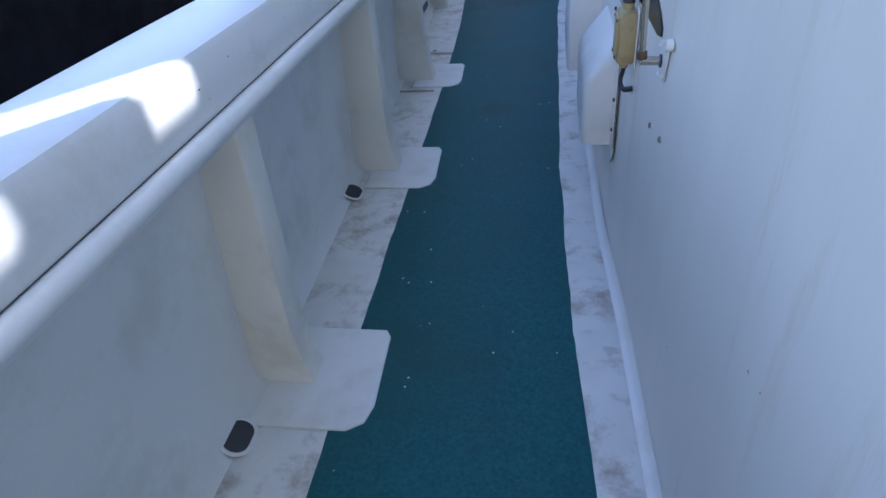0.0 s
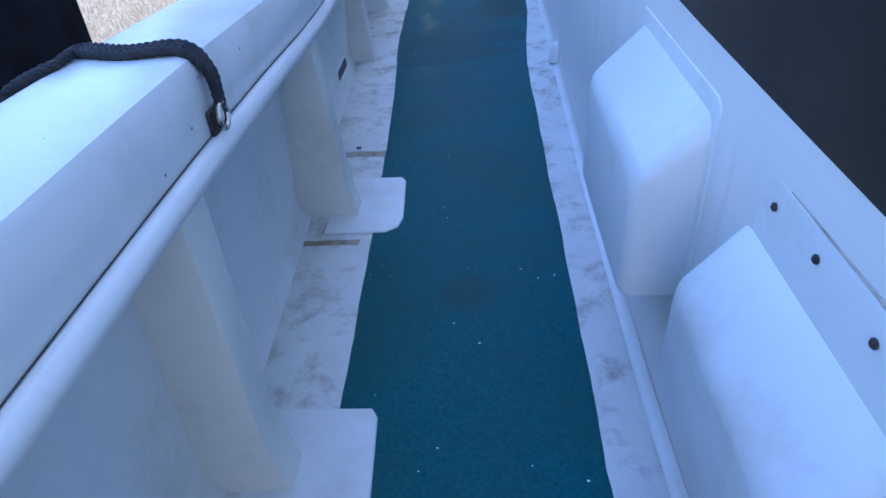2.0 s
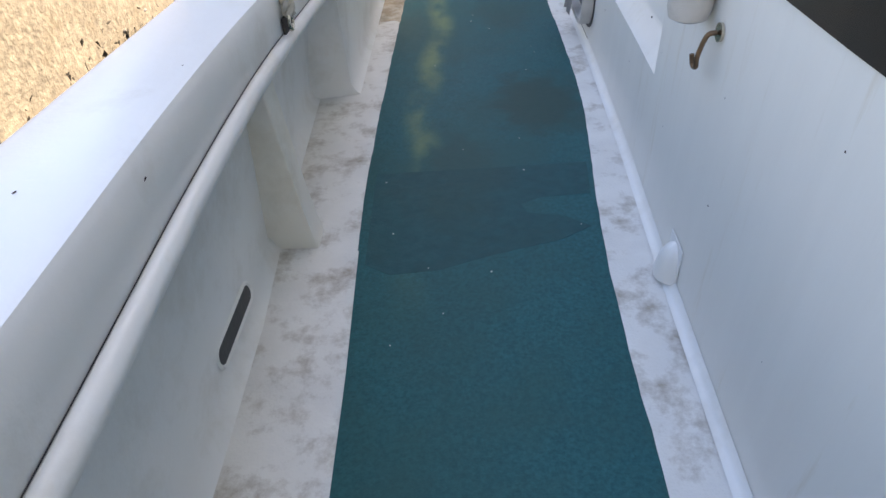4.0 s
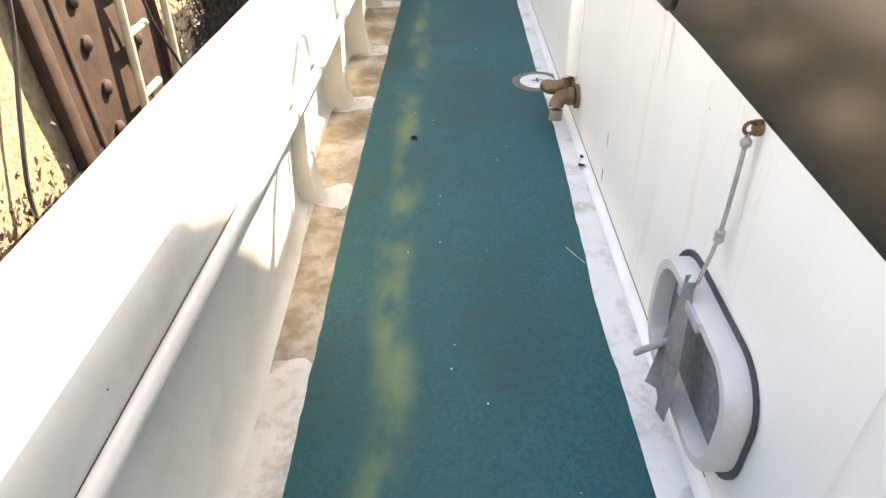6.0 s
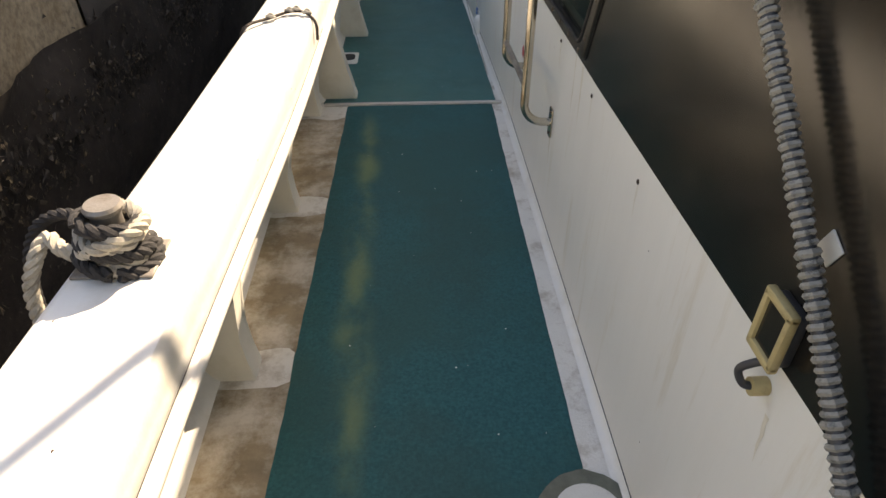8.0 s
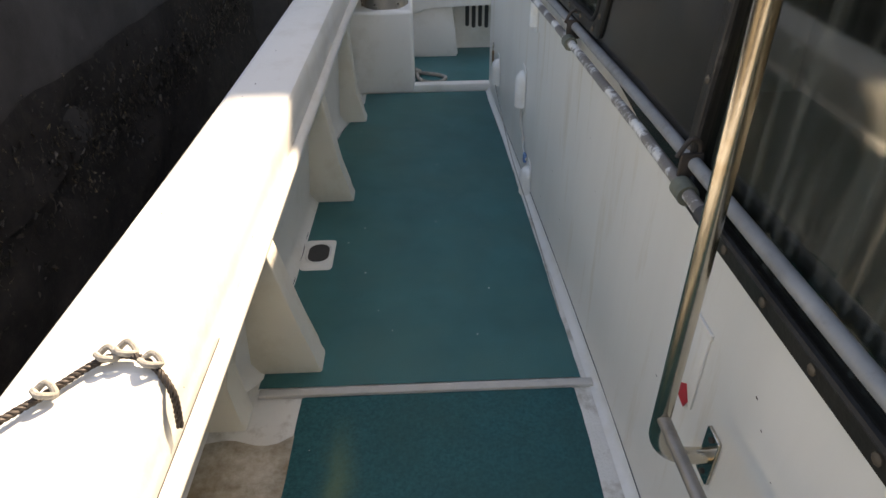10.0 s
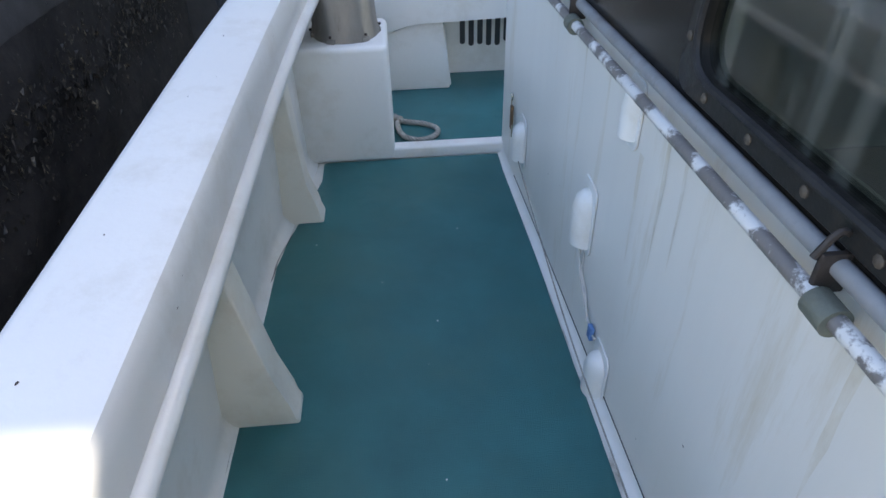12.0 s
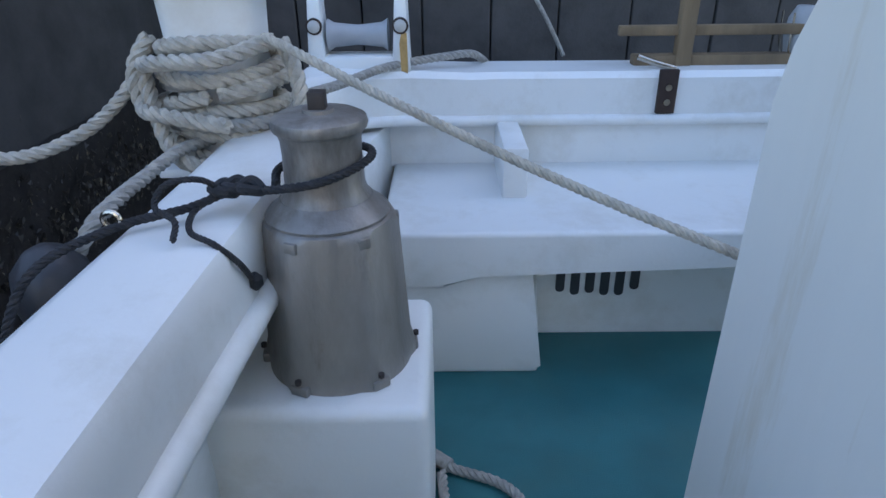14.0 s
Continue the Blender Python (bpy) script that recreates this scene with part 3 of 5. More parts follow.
# the end edge leans back above the rail
v = [bm.verts.new((wall_x(y) + d, y, z)) for d in (0, .07) for y, z in ((15.66, 1.05), (16.08, 1.05), (16.06, 1.13), (16.02, 1.21), (15.80, TOP), (15.66, TOP))]
bm.faces.new(v[:6])
bm.faces.new(v[6:][::-1])
for k in range(6):
    bm.faces.new((v[k], v[(k + 1) % 6], v[6 + (k + 1) % 6], v[6 + k]))
wall = tagged(link("wall_cabin", bm, M_WALL), "cream white painted cabin side with streaks and chipped spots", "cabin wall", kind="structure")

# black gloss panel on the upper cabin side, pointed at its aft end, with window openings
bm = bmesh.new()
B_OFF, B_TH = -.006, .0055


def band(y0, y1, lo, hi):
    skin(bm, (y0, y1), (y0, y1), lo, hi, B_OFF, B_TH)


band(2.74, 2.78, (.885, .878), (.905, .93))
band(2.78, 3.0, (.878, .895), (.93, 1.02))
band(3.0, 4.5, (.895, .92), (1.02, 1.45))
band(4.5, 6.0, (.92, .87), (1.45, 1.72))
band(6.0, 7.03, (.87, .85), 1.72)
foot0 = head0 = 8.04
for w in WINS:
    (a, b), (c, e), z0, z1 = hole(w)
    skin(bm, (foot0, a), (head0, c), z0, z1, B_OFF, B_TH)
    skin(bm, (head0, e), (head0, e), z1, 1.72, B_OFF, B_TH)
    cuts = [foot0, a] + [y for y, _ in BAND if foot0 < y < b] + [b]
    cuts = sorted(set(cuts))
    for p, q in zip(cuts, cuts[1:]):
        skin(bm, (p, q), (p, q), (lin(BAND, p), lin(BAND, q)), z0, B_OFF, B_TH)
    foot0, head0 = b, e
tagged(link("trim_window_band", bm, M_BLACK), "glossy black window band along the cabin side", "panel", kind="structure")


def rounded_quad(foot, head, z0, z1, radii, n=5):
    """Corners foot aft, foot forward, head forward, head aft, each rounded by its radius."""
    c = [Vector((foot[0], z0)), Vector((foot[1], z0)), Vector((head[1], z1)), Vector((head[0], z1))]
    out = []
    for k, r in enumerate(radii):
        p, a, b = c[k], (c[k - 1] - c[k]).normalized(), (c[(k + 1) % 4] - c[k]).normalized()
        for j in range(n + 1):
            t = j / n
            out.append(tuple((1 - t) ** 2 * (p + a * r) + 2 * t * (1 - t) * p + t * t * (p + b * r)))
    return out


def window(i, w, label, width=.044, turn=.05):
    (a, b), (c, e), z0, z1 = w
    yc, zc = (a + b) / 2, (z0 + z1) / 2
    x = wall_x(yc)
    t = tagged(new("window_%d" % i), label, "window", kind="structure")
    t.location = (x, yc, zc)
    def inset(d, radii):
        return rounded_quad((a + d * 1.2, b - d), (c + d * 1.2, e - d), z0 + d, z1 - d, radii)
    def ring(bm, pts, dx):
        return [bm.verts.new((wall_x(u) - x + dx, u - yc, v - zc)) for u, v in pts]
    loops = [(inset(0, (.03, turn, .05, .05)), -.0065), (inset(.001, (.03, turn, .05, .05)), -.013), (inset(.004, (.03, turn, .05, .05)), -.016), (inset(width, (.045, turn + .04, .07, .07)), -.015), (inset(width + .002, (.045, turn + .04, .07, .07)), .02)]
    bm = bmesh.new()
    rings = [ring(bm, *q) for q in loops]
    n = len(rings[0])
    for p, q in zip(rings, rings[1:]):
        for k in range(n):
            bm.faces.new((p[k], p[(k + 1) % n], q[(k + 1) % n], q[k]))
    fr = part("window_frame", bm, M_FRAME, t, "dull black painted metal frame")
    lip = inset(width - .002, (.045, turn + .04, .07, .07))
    part("gasket", tube([(wall_x(u) - x - .015, u - yc, v - zc) for u, v in lip + lip[:1]], .008, 8), M_RUBBER, fr, "black rubber glazing bead")
    bm = bmesh.new()
    pane = inset(width + .001, (.045, turn + .04, .07, .07))
    bm.faces.new(ring(bm, pane, .004))
    bm.faces.new(ring(bm, pane, .009)[::-1])
    part("pane", bm, M_GLASS, t).visible_shadow = False
    src = None
    mid = inset(width * .48, (.03, turn + .01, .05, .05))
    left = .06
    for (u0, v0), (u1, v1) in zip(mid, mid[1:] + mid[:1]):
        L = math.hypot(u1 - u0, v1 - v0)
        while left < L:
            u, v = u0 + (u1 - u0) * left / L, v0 + (v1 - v0) * left / L
            left += .145
            if v > 1.45:
                continue
            if src is None:
                src = o = part("bolt", lathe([(.009, 0), (.009, .0025), (.005, .005)], seg=8, m=pose(0, 0, 0, 0, -90)), M_BOLT, fr)
            else:
                o = new("bolt", src.data)
                o.parent = fr
            o.location = (wall_x(u) - x - .0155, u - yc, v - zc)
        left -= L
    return t


for i, w in enumerate(WINS, 1):
    window(i, w, "dark streaked cabin window in a bolted black frame with a raked aft edge" if i < 4 else "small dark cabin window in a bolted black frame beside the cabin corner", .044 if i < 4 else .03, .05 if i < 4 else .12)

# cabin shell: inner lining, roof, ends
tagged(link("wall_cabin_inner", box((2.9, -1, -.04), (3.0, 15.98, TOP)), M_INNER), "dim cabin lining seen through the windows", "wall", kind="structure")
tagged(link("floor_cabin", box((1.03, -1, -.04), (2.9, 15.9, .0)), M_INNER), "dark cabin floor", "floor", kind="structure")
tagged(link("wall_cabin_end", prism([(15.98, -.04), (16.07, -.04), (16.07, 1.05), (16.05, 1.13), (16.01, 1.21), (15.79, TOP), (15.70, TOP), (15.98, 1.05)], "x", .945, 3.0), M_WALL), "white end wall of the cabin", "wall", kind="structure")
tagged(link("wall_cabin_aft", box((.97, -1.08, -.04), (3.0, -1.0, TOP)), M_WALL), "white aft end of the cabin", "wall", kind="structure")
tagged(link("ceiling_cabin", box((.90, -1, TOP), (3.1, 15.8, TOP + .06), .01), M_WALL), "white cabin roof", "roof", kind="structure")

# unseen upper works, added so they and the far building shade the side deck
# added stop that keeps sun through the gaps off the bulwark
tagged(link("wall_sun_stop", box((.975, 3.1, TOP + .06), (1.045, 3.97, 2.57)), M_WALL), "unseen low white coaming, added to stop sun through the gaps", "superstructure", kind="structure")
low = TOP + .06
for poly in ([(-1, low), (3.1, low), (3.1, 5.6), (-1, 5.6)], [(3.48, low), (3.68, low), (3.68, 5.6), (3.48, 5.6)], [(3.97, low), (11.2, low), (10.88, 2.21), (10.34, 2.60), (10.30, 2.75), (10.30, 5.6), (3.97, 5.6)]):
    tagged(link("wall_upper_shade", prism(poly, "x", .97, 1.05), M_WALL), "unseen white upper works on the cabin roof, shaped to cast shade", "superstructure", kind="structure")


# added block, out of view, that gives the upper works depth
tagged(link("wall_upper_backing", box((1.054, 7.8, TOP + .062), (2.9, 10.28, 5.58), .03), M_WALL), "unseen white block on the cabin roof, added behind the upper works", "superstructure", kind="structure")


def roof_post(y, r=.02):
    t = thing("roof_railing_post", (.96, y, TOP + .06), "thin white painted railing post on the cabin roof", "railing post", "roof railing")
    part("tube", cyl((0, 0, 0), (0, 0, 1.25), r, seg=10), M_WHITE, t)
    part("foot", cyl((0, 0, 0), (0, 0, .012), r + .012, seg=12), M_WHITE, t)
    return t


t = roof_post(11.38)
part("brace", tube(smooth_path([(0, 0, .54), (0, -.18, .47), (0, -.36, .36), (0, -.44, .2), (0, -.45, .0)]), .018, 10), M_WHITE, t)
roof_post(11.96, .03)
roof_post(12.53)

# ---- harbour ----
# unseen plain cream wall, added to close the place and bounce warm light forward
tagged(link("wall_aft_bounce", box((-10, -7.1, -1.2), (10, -6.7, 5.5), .02), M_CREAM), "unseen plain cream wall behind the boat, added to bounce sunlight", "building", kind="structure")
bm = bmesh.new()
bmesh.ops.create_grid(bm, x_segments=8, y_segments=8, size=400, matrix=Matrix.Translation((0, 0, -.95)))
tagged(link("water", bm, M_WATER), "dark still harbour water in shade", "water", kind="structure")


def rough_wall(name, x, y0, y1, z0, z1, material, label, amp=.03, step=.12, axis="x"):
    bm = bmesh.new()
    us, vs = frange(y0, y1, step), frange(z0, z1, step)
    g = []
    for u in us:
        row = []
        for v in vs:
            d = x + amp * noise.fractal((u * 2.1, v * 2.1, x), 1.0, 2.0, 4)
            row.append(bm.verts.new((d, u, v) if axis == "x" else (u, d, v)))
        g.append(row)
    for i in range(len(us) - 1):
        for j in range(len(vs) - 1):
            bm.faces.new((g[i][j], g[i + 1][j], g[i + 1][j + 1], g[i][j + 1]))
    return tagged(link(name, bm, material, smooth=True), label, "quay wall", kind="structure")


rough_wall("wall_quay_face", -1.62, 5.6, 13.9, -.35, 1.25, M_CONC, "sunlit ochre concrete quay wall, rough and stained", .02, .16)
rough_wall("wall_quay_foot", -1.59, 5.6, 11.2, -1.2, -.22, M_WEED, "dark tide zone of the quay covered in weed and barnacles", .05, .08)
rough_wall("wall_quay_foot", -1.585, 11.2, 20, -1.2, .05, M_WEED, "dark wet tide zone of the quay covered in weed", .06, .08)
# shaded stretch of the concrete quay, its shade painted in as dark grey
rough_wall("wall_quay_shade_fore", -1.60, 13.9, 20.1, -.1, 1.3, M_GREYWALL, "concrete quay wall in shade, the shade painted in as dark grey", .02, .25)
rough_wall("wall_quay_weed", -1.565, 12.6, 20, -.1, .36, M_WEED, "dark wet weed band on the shaded quay", .07, .08)
tagged(link("wall_quay_core", box((-60, 5.6, -2), (-1.66, 20, 1.22)), M_CONC), "concrete quay body", "quay", kind="structure")
# same quay in shade, with the shade painted into its colour
tagged(link("wall_quay_shade_aft", box((-2.4, -6, -2), (-1.5, 6.1, 1.2), .03), M_QUAY_SHADE), "aft quay wall in shade, the shade painted in as near black", "quay wall", kind="structure")
# clusters of weed and shells along the water line
bm = bmesh.new()
rnd = random.Random(4)
for _ in range(7000):
    y = rnd.uniform(5.7, 19.5)
    if 10.2 < y < 11.72:
        continue
    z = (-.16 if y < 11 else .06) - abs(rnd.gauss(0, .2)) * (1 if rnd.random() < .75 else -.7) + .10 * noise.noise((y * 1.5, 3, 0))
    r = rnd.uniform(.006, .03)
    c = Vector((-1.555 + rnd.uniform(-.02, .03), y, z))
    v = [bm.verts.new(c + Vector((rnd.uniform(.2, 1) * r, rnd.uniform(-1, 1) * r, rnd.uniform(-1.4, 1) * r))) for _ in range(4)]
    for f in ((0, 1, 2), (0, 2, 3), (0, 3, 1), (1, 3, 2)):
        bm.faces.new([v[i] for i in f])
tagged(link("seaweed", bm, M_TUFT), "tufts of dark weed and mussels on the quay", "weed", kind="stuff")

# far dark wall ahead, of upright boards with joints
far = tagged(new("wall_far"), "tall dark grey wall of upright panels beyond the boat's end", "wall", kind="structure")
x = -6.0
rnd = random.Random(8)
while x < 12:
    w = rnd.uniform(.42, .62)
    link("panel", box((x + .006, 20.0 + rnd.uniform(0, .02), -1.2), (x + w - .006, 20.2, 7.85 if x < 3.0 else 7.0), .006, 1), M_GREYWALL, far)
    x += w
# unseen taller stretch, added to set where the quay's shade begins
tagged(link("wall_far_shade_top", box((-8, 20.25, 6.7), (3.2, 20.6, 7.8)), M_GREYWALL), "unseen taller part of the far wall, added to shade the quay", "wall", kind="structure")
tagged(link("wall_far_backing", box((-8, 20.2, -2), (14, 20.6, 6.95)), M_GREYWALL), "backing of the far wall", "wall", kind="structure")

# rusty fender pile with a ladder
t = thing("fender_pile", (-1.60, 11.0, 0), "rusty brown steel fender pile with bolts against the quay", "fender pile")
part("face", box((-.08, -.66, -1.2), (.03, .66, 1.3), .02), M_RUST, t)
part("edge_beam", box((.0, -.68, -1.2), (.07, -.58, 1.3), .02), M_RUST, t)
part("web", box((.0, -.44, -1.2), (.045, -.40, 1.3), .008), M_RUST, t)
part("edge_beam", box((.0, .60, -1.2), (.06, .68, 1.3), .02), M_RUST, t)
for yy, zz in ((-.22, .50), (-.24, .28), (-.2, .02), (-.22, -.22), (.3, .52), (.32, .12), (.3, -.28), (-.25, .85)):
    part("bolt_head", lathe([(.045, 0), (.045, .018), (.02, .032)], seg=10, m=pose(.03, yy, zz, 0, 90)), M_RUST, t)
t = thing("ladder", (-1.50, 11.07, 0), "weathered pale steel quay ladder with short rungs", "ladder")
for yy in (0, .60):
    part("stile", tube([(0, yy - .19, -1.1), (0, yy + .24, 1.6)], .026, 10), M_LADDER, t)
    part("cable", tube([(.01, yy - .155, -1.1), (.01, yy + .275, 1.6)], .009, 8), M_DARKPL, t, "dark cable beside the stile")
for zz in (-.82, -.48, -.137, .21, .546, .88, 1.22):
    part("rung", tube([(0, zz * .16 - .01, zz), (.005, zz * .16 + .12, zz), (.005, zz * .16 + .235, zz)], .024, 10), M_LADDER, t)
t = thing("hanging_line", (-1.45, 11.3, 0), "thin dark line hanging down beside the ladder", "line")
part("strand", rope([(-.1, -.19, 1.31), (-.02, -.13, .95), (0, -.085, .677), (0, -.016, .434), (0, .055, .19), (0, .15, .034), (0, .29, -.21), (-.03, .36, -.5)], .010), M_ROPEDARK, t)
t = thing("hanging_line", (-1.55, 10.0, 0), "thin dark line hanging down the quay", "line")
part("strand", tube(smooth_path([(-.05, .52, 1.27), (0, .28, .64), (0, .03, .22), (0, -.14, -.09), (0, -.2, -.4)]), .011, 6), M_ROPEDARK, t)

# ---- deck edge details ----
tagged(link("trim_deck_joint", box((-.12, 13.362, .0), (.93, 13.392, .014), .003), M_FENDER), "worn pale metal strip across the deck", "trim", kind="structure")
bm = bmesh.new()
ys = frange(-1, 16.05, .15)
prof = [(-.03, .003), (-.018, .005), (-.008, .012), (-.003, .022), (.0, .028)]
rows = [[bm.verts.new((wall_x(y) + dx - .001, y, dz)) for dx, dz in prof] for y in ys]
for a, b in zip(rows, rows[1:]):
    for k in range(len(prof) - 1):
        bm.faces.new((a[k], a[k + 1], b[k + 1], b[k]))
tagged(link("trim_wall_cove", bm, M_WHITE, smooth=True), "white coved joint between deck and cabin side", "trim", kind="structure")
tagged(link("trim_wall_seam", tube([(wall_x(y) - .001, y, .03 + .004 * noise.noise((y, 2, 2))) for y in frange(8.3, 15.8, .15)], .0016, 5), M_DARKPL), "thin dark seam along the cabin foot", "trim", kind="structure")
tagged(link("trim_rail_seam", tube([(lin(RAIL_X, y) + .001, y, lin(RAIL_Z, y) + .0005) for y in frange(-1, 13.0, .1)], .0010, 5), M_DARKPL), "dark hairline crack above the gunwale rail", "trim", kind="structure")

for y0, y1 in ((13.62, 14.55), (14.74, 15.5)):
    tagged(link("trim_deck_crack", tube([(lin([(13.4, -.13), (14.0, -.105), (15.3, -.08), (15.9, .05)], y) + .002 + .008 * noise.noise((y * 9, 3, 1)), y, .006) for y in frange(y0, y1, .03)], lambda u: .0012 + .0022 * abs(noise.noise((u * 9, 1, 7))), 5), M_DARKPL), "dark split along the edge of the deck paint", "trim", kind="structure")

# ---- things on the cabin side ----
def box_cover(y0, y1, z0, z1, out, plate, shoulder=.56):
    """Moulded ventilator cover: rounded shoulder, open below, on a bolted flange."""
    t = thing("vent_cover", (wall_x((y0 + y1) / 2) + .004, (y0 + y1) / 2, z0), "white moulded ventilator cover with a rounded top on the cabin side", "vent cover", "vent covers")
    h = z1 - z0
    w = y1 - y0
    bm = prism([(.004, 0), (-out, 0), (-out, h * shoulder), (.004, h)], "y", -w / 2, w / 2)
    edges = [e for e in bm.edges if not all(v.co.x > 0 for v in e.verts) and not all(v.co.z < .001 for v in e.verts)]
    bmesh.ops.bevel(bm, geom=edges, offset=.034, segments=5, profile=.5, affect="EDGES", clamp_overlap=True)
    part("hood", bm, M_WHITE, t)
    if not plate:
        part("flange", prism(rounded(w + .05, h + .05, .04, 4, .0, h / 2 + .005), "x", -.007, -.001, .002, 1), M_WHITE, t)
    if plate:
        fl = part("flange", prism(rounded(w + .16, h + .16, .09, 6, .0, h / 2 + .02), "x", -.007, -.001, .002, 1), M_WHITE, t)
        rim = rounded(w + .165, h + .165, .09, 6, .0, h / 2 + .02)
        part("sealant", tube([(-.004, u, v) for u, v in rim[:15]], .0022, 6), M_STAIN, fl, "cracked brown sealant along the flange")
        src = None
        for u, v in ((-w / 2 - .05, .08), (-w / 2 - .05, h * .5), (-w / 2 - .045, h * .85), (-w / 4, h + .06), (w * .05, h + .065), (w * .32, h + .06)):
            if src is None:
                src = o = part("bolt", lathe([(.007, 0), (.007, .003), (.003, .006)], seg=8, m=pose(0, 0, 0, 0, -90)), M_IRON, fl)
            else:
                o = new("bolt", src.data)
                o.parent = fl
            o.location = (-.008, u, v)
    return t


box_cover(3.30, 3.80, .345, .715, .105, True, .62)
box_cover(3.99, 4.58, .37, .80, .135, False, .68)

t = thing("deck_lamp_switch", (wall_x(3.06), 3.06, .80), "tan plastic switch box with black cap and bent cable", "switch box")
hs = part("housing", box((-.075, -.055, -.085), (-.004, .055, .075), .014), M_TAN, t)
part("lid", box((-.084, -.045, -.07), (-.073, .045, .06), .004), M_TAN, hs)
part("side_bracket", box((-.06, .055, -.05), (-.02, .066, .02), .003), M_TAN, t)
part("slot", box((-.055, .0555, -.03), (-.03, .069, .0), .002), M_DARKPL, hs)
part("collar", cyl((-.038, 0, .07), (-.038, 0, .1), .022), M_TAN, hs)
part("cap", cyl((-.038, 0, .095), (-.038, 0, .118), .025, .023), M_DARKPL, hs, "black rubber cap")
part("backplate", box((-.006, -.062, -.09), (-.001, .062, .085), .002), M_WHITE, t)
part("gland", cyl((-.035, 0, -.105), (-.035, 0, -.08), .014), M_TAN, t)
part("cable", tube(smooth_path([(-.035, 0, -.1), (-.04, .01, -.13), (-.045, .005, -.155), (-.035, -.02, -.17), (-.012, -.04, -.165), (-.002, -.045, -.16)]), .009), M_DARKPL, t, "black cable bent into the wall")
for u, v in ((-.04, .05), (.04, .05), (-.04, -.06), (.04, -.06)):
    part("screw", cyl((-.087, u, v), (-.083, u, v), .005, seg=8), M_IRON, hs)
t.scale = (.68, .82, .9)

t = thing("window_crank", (wall_x(2.70), 2.70, .843), "stainless crank lever with a black knob on a bolted plate", "crank")
pl = part("plate", prism([(.045, .035), (-.075, .06), (-.045, -.035), (.04, -.05)], "x", -.006, -.001, .002, 1), M_WHITE, t)
part("shaft", cyl((-.055, -.002, .002), (-.004, 0, 0), .010), M_STEEL, t)
part("boss", cyl((-.010, 0, 0), (-.001, 0, 0), .015), M_DARKPL, t)
arm = part("arm", cyl((-.05, -.004, .0), (-.056, -.012, .145), .0075), M_STEEL, t)
part("clamp", cyl((-.05, -.004, .008), (-.051, -.005, .024), .0115), M_BRASS, t)
part("knob", lathe([(.005, -.018), (.014, -.015), (.019, -.005), (.019, .005), (.014, .015), (.005, .018)], (-.056, -.012, .165), 20), M_DARKPL, arm, "black ball knob")
for u, v in ((.036, .026), (-.062, .052), (-.04, -.024), (.033, -.04)):
    part("screw", cyl((-.009, u, v), (-.005, u, v), .006, seg=8), M_WHITE, pl)
part("stub", cyl((-.016, -.085, .062), (-.001, -.085, .062), .013), M_WHITE, t)
for y, z in ((2.97, .80), (2.756, .66), (2.63, .68)):
    tagged(link("wall_screw", lathe([(.008, 0), (.008, .003), (.003, .006)], seg=8, m=pose(wall_x(y) - .001, y, z, 0, -90)), M_GALV), "small screw head in the cabin side", "screw", "wall screws")

# cabin door in its recess: white below, black above, with a latch
def recess_depth(y):
    u = max(0, min((y - 7.0) / .08, (8.03 - y) / .15, 1))
    return .055 * u * u * (3 - 2 * u) + .0005


bm = bmesh.new()
rows = []
for y in frange(7.0, 8.03, .02):
    d, x = recess_depth(y), wall_x(y)
    rows.append([bm.verts.new(p) for p in ((x - .0005, y, .385), (x + d * .12, y, .392), (x + d * .9, y, .392 + d * 1.1), (x + d, y, .40 + d * 1.35), (x + d, y, .62), (x + d, y, .80), (x + d, y, TOP))])
for a, b in zip(rows, rows[1:]):
    for k in range(6):
        bm.faces.new((a[k], a[k + 1], b[k + 1], b[k]))
tagged(link("wall_recess", bm, M_WALL, smooth=True), "white recessed doorway with a sloping ledge and rounded sides", "cabin wall", kind="structure")
bm = bmesh.new()
rows = []
for y in frange(7.86, 8.046, .012):
    x = wall_x(y) + recess_depth(y) - .006
    rows.append([bm.verts.new(p) for p in ((x, y, .838), (x, y, 1.72), (x + .004, y, 1.72), (x + .004, y, .838))])
for a, b in zip(rows, rows[1:]):
    for k in range(4):
        bm.faces.new((a[k], a[(k + 1) % 4], b[(k + 1) % 4], b[k]))
tagged(link("trim_band_return", bm, M_BLACK, smooth=True), "black window band turning into the doorway", "panel", kind="structure")
t = thing("cabin_door", (0, 0, 0), "flush cabin door, white below and glossy black above, with a small latch", "door")
LEAF = (7.11, 7.885)
part("lower_leaf", skin(bmesh.new(), LEAF, LEAF, .628, .842, .055 - .012, .010), M_WALL, t)
part("upper_leaf", skin(bmesh.new(), LEAF, LEAF, .842, 1.70, .055 - .0125, .010), M_BLACK, t, "glossy black upper half")
part("gasket", skin(bmesh.new(), (7.105, 7.90), (7.105, 7.90), .617, .6275, .055 - .007, .006), M_DARKPL, t, "dark gap below the door")
part("edge_gap", skin(bmesh.new(), (7.886, 7.895), (7.886, 7.895), .6275, 1.70, .055 - .007, .006), M_DARKPL, t, "dark gap beside the door")
part("bead", tube([(wall_x(y) + .043, y, .672) for y in frange(7.13, 7.72, .1)], .0022, 6), M_WHITE, t)
part("bead", tube([(wall_x(7.855) + .043, 7.855, z) for z in (.69, .84)], .002, 6), M_WHITE, t)
xd = wall_x(7.65) + .043
part("latch_plate", prism(rounded(.10, .085, .012, 3, 7.645, .715), "x", xd - .004, xd + .002, .0015, 1), M_WALL, t)
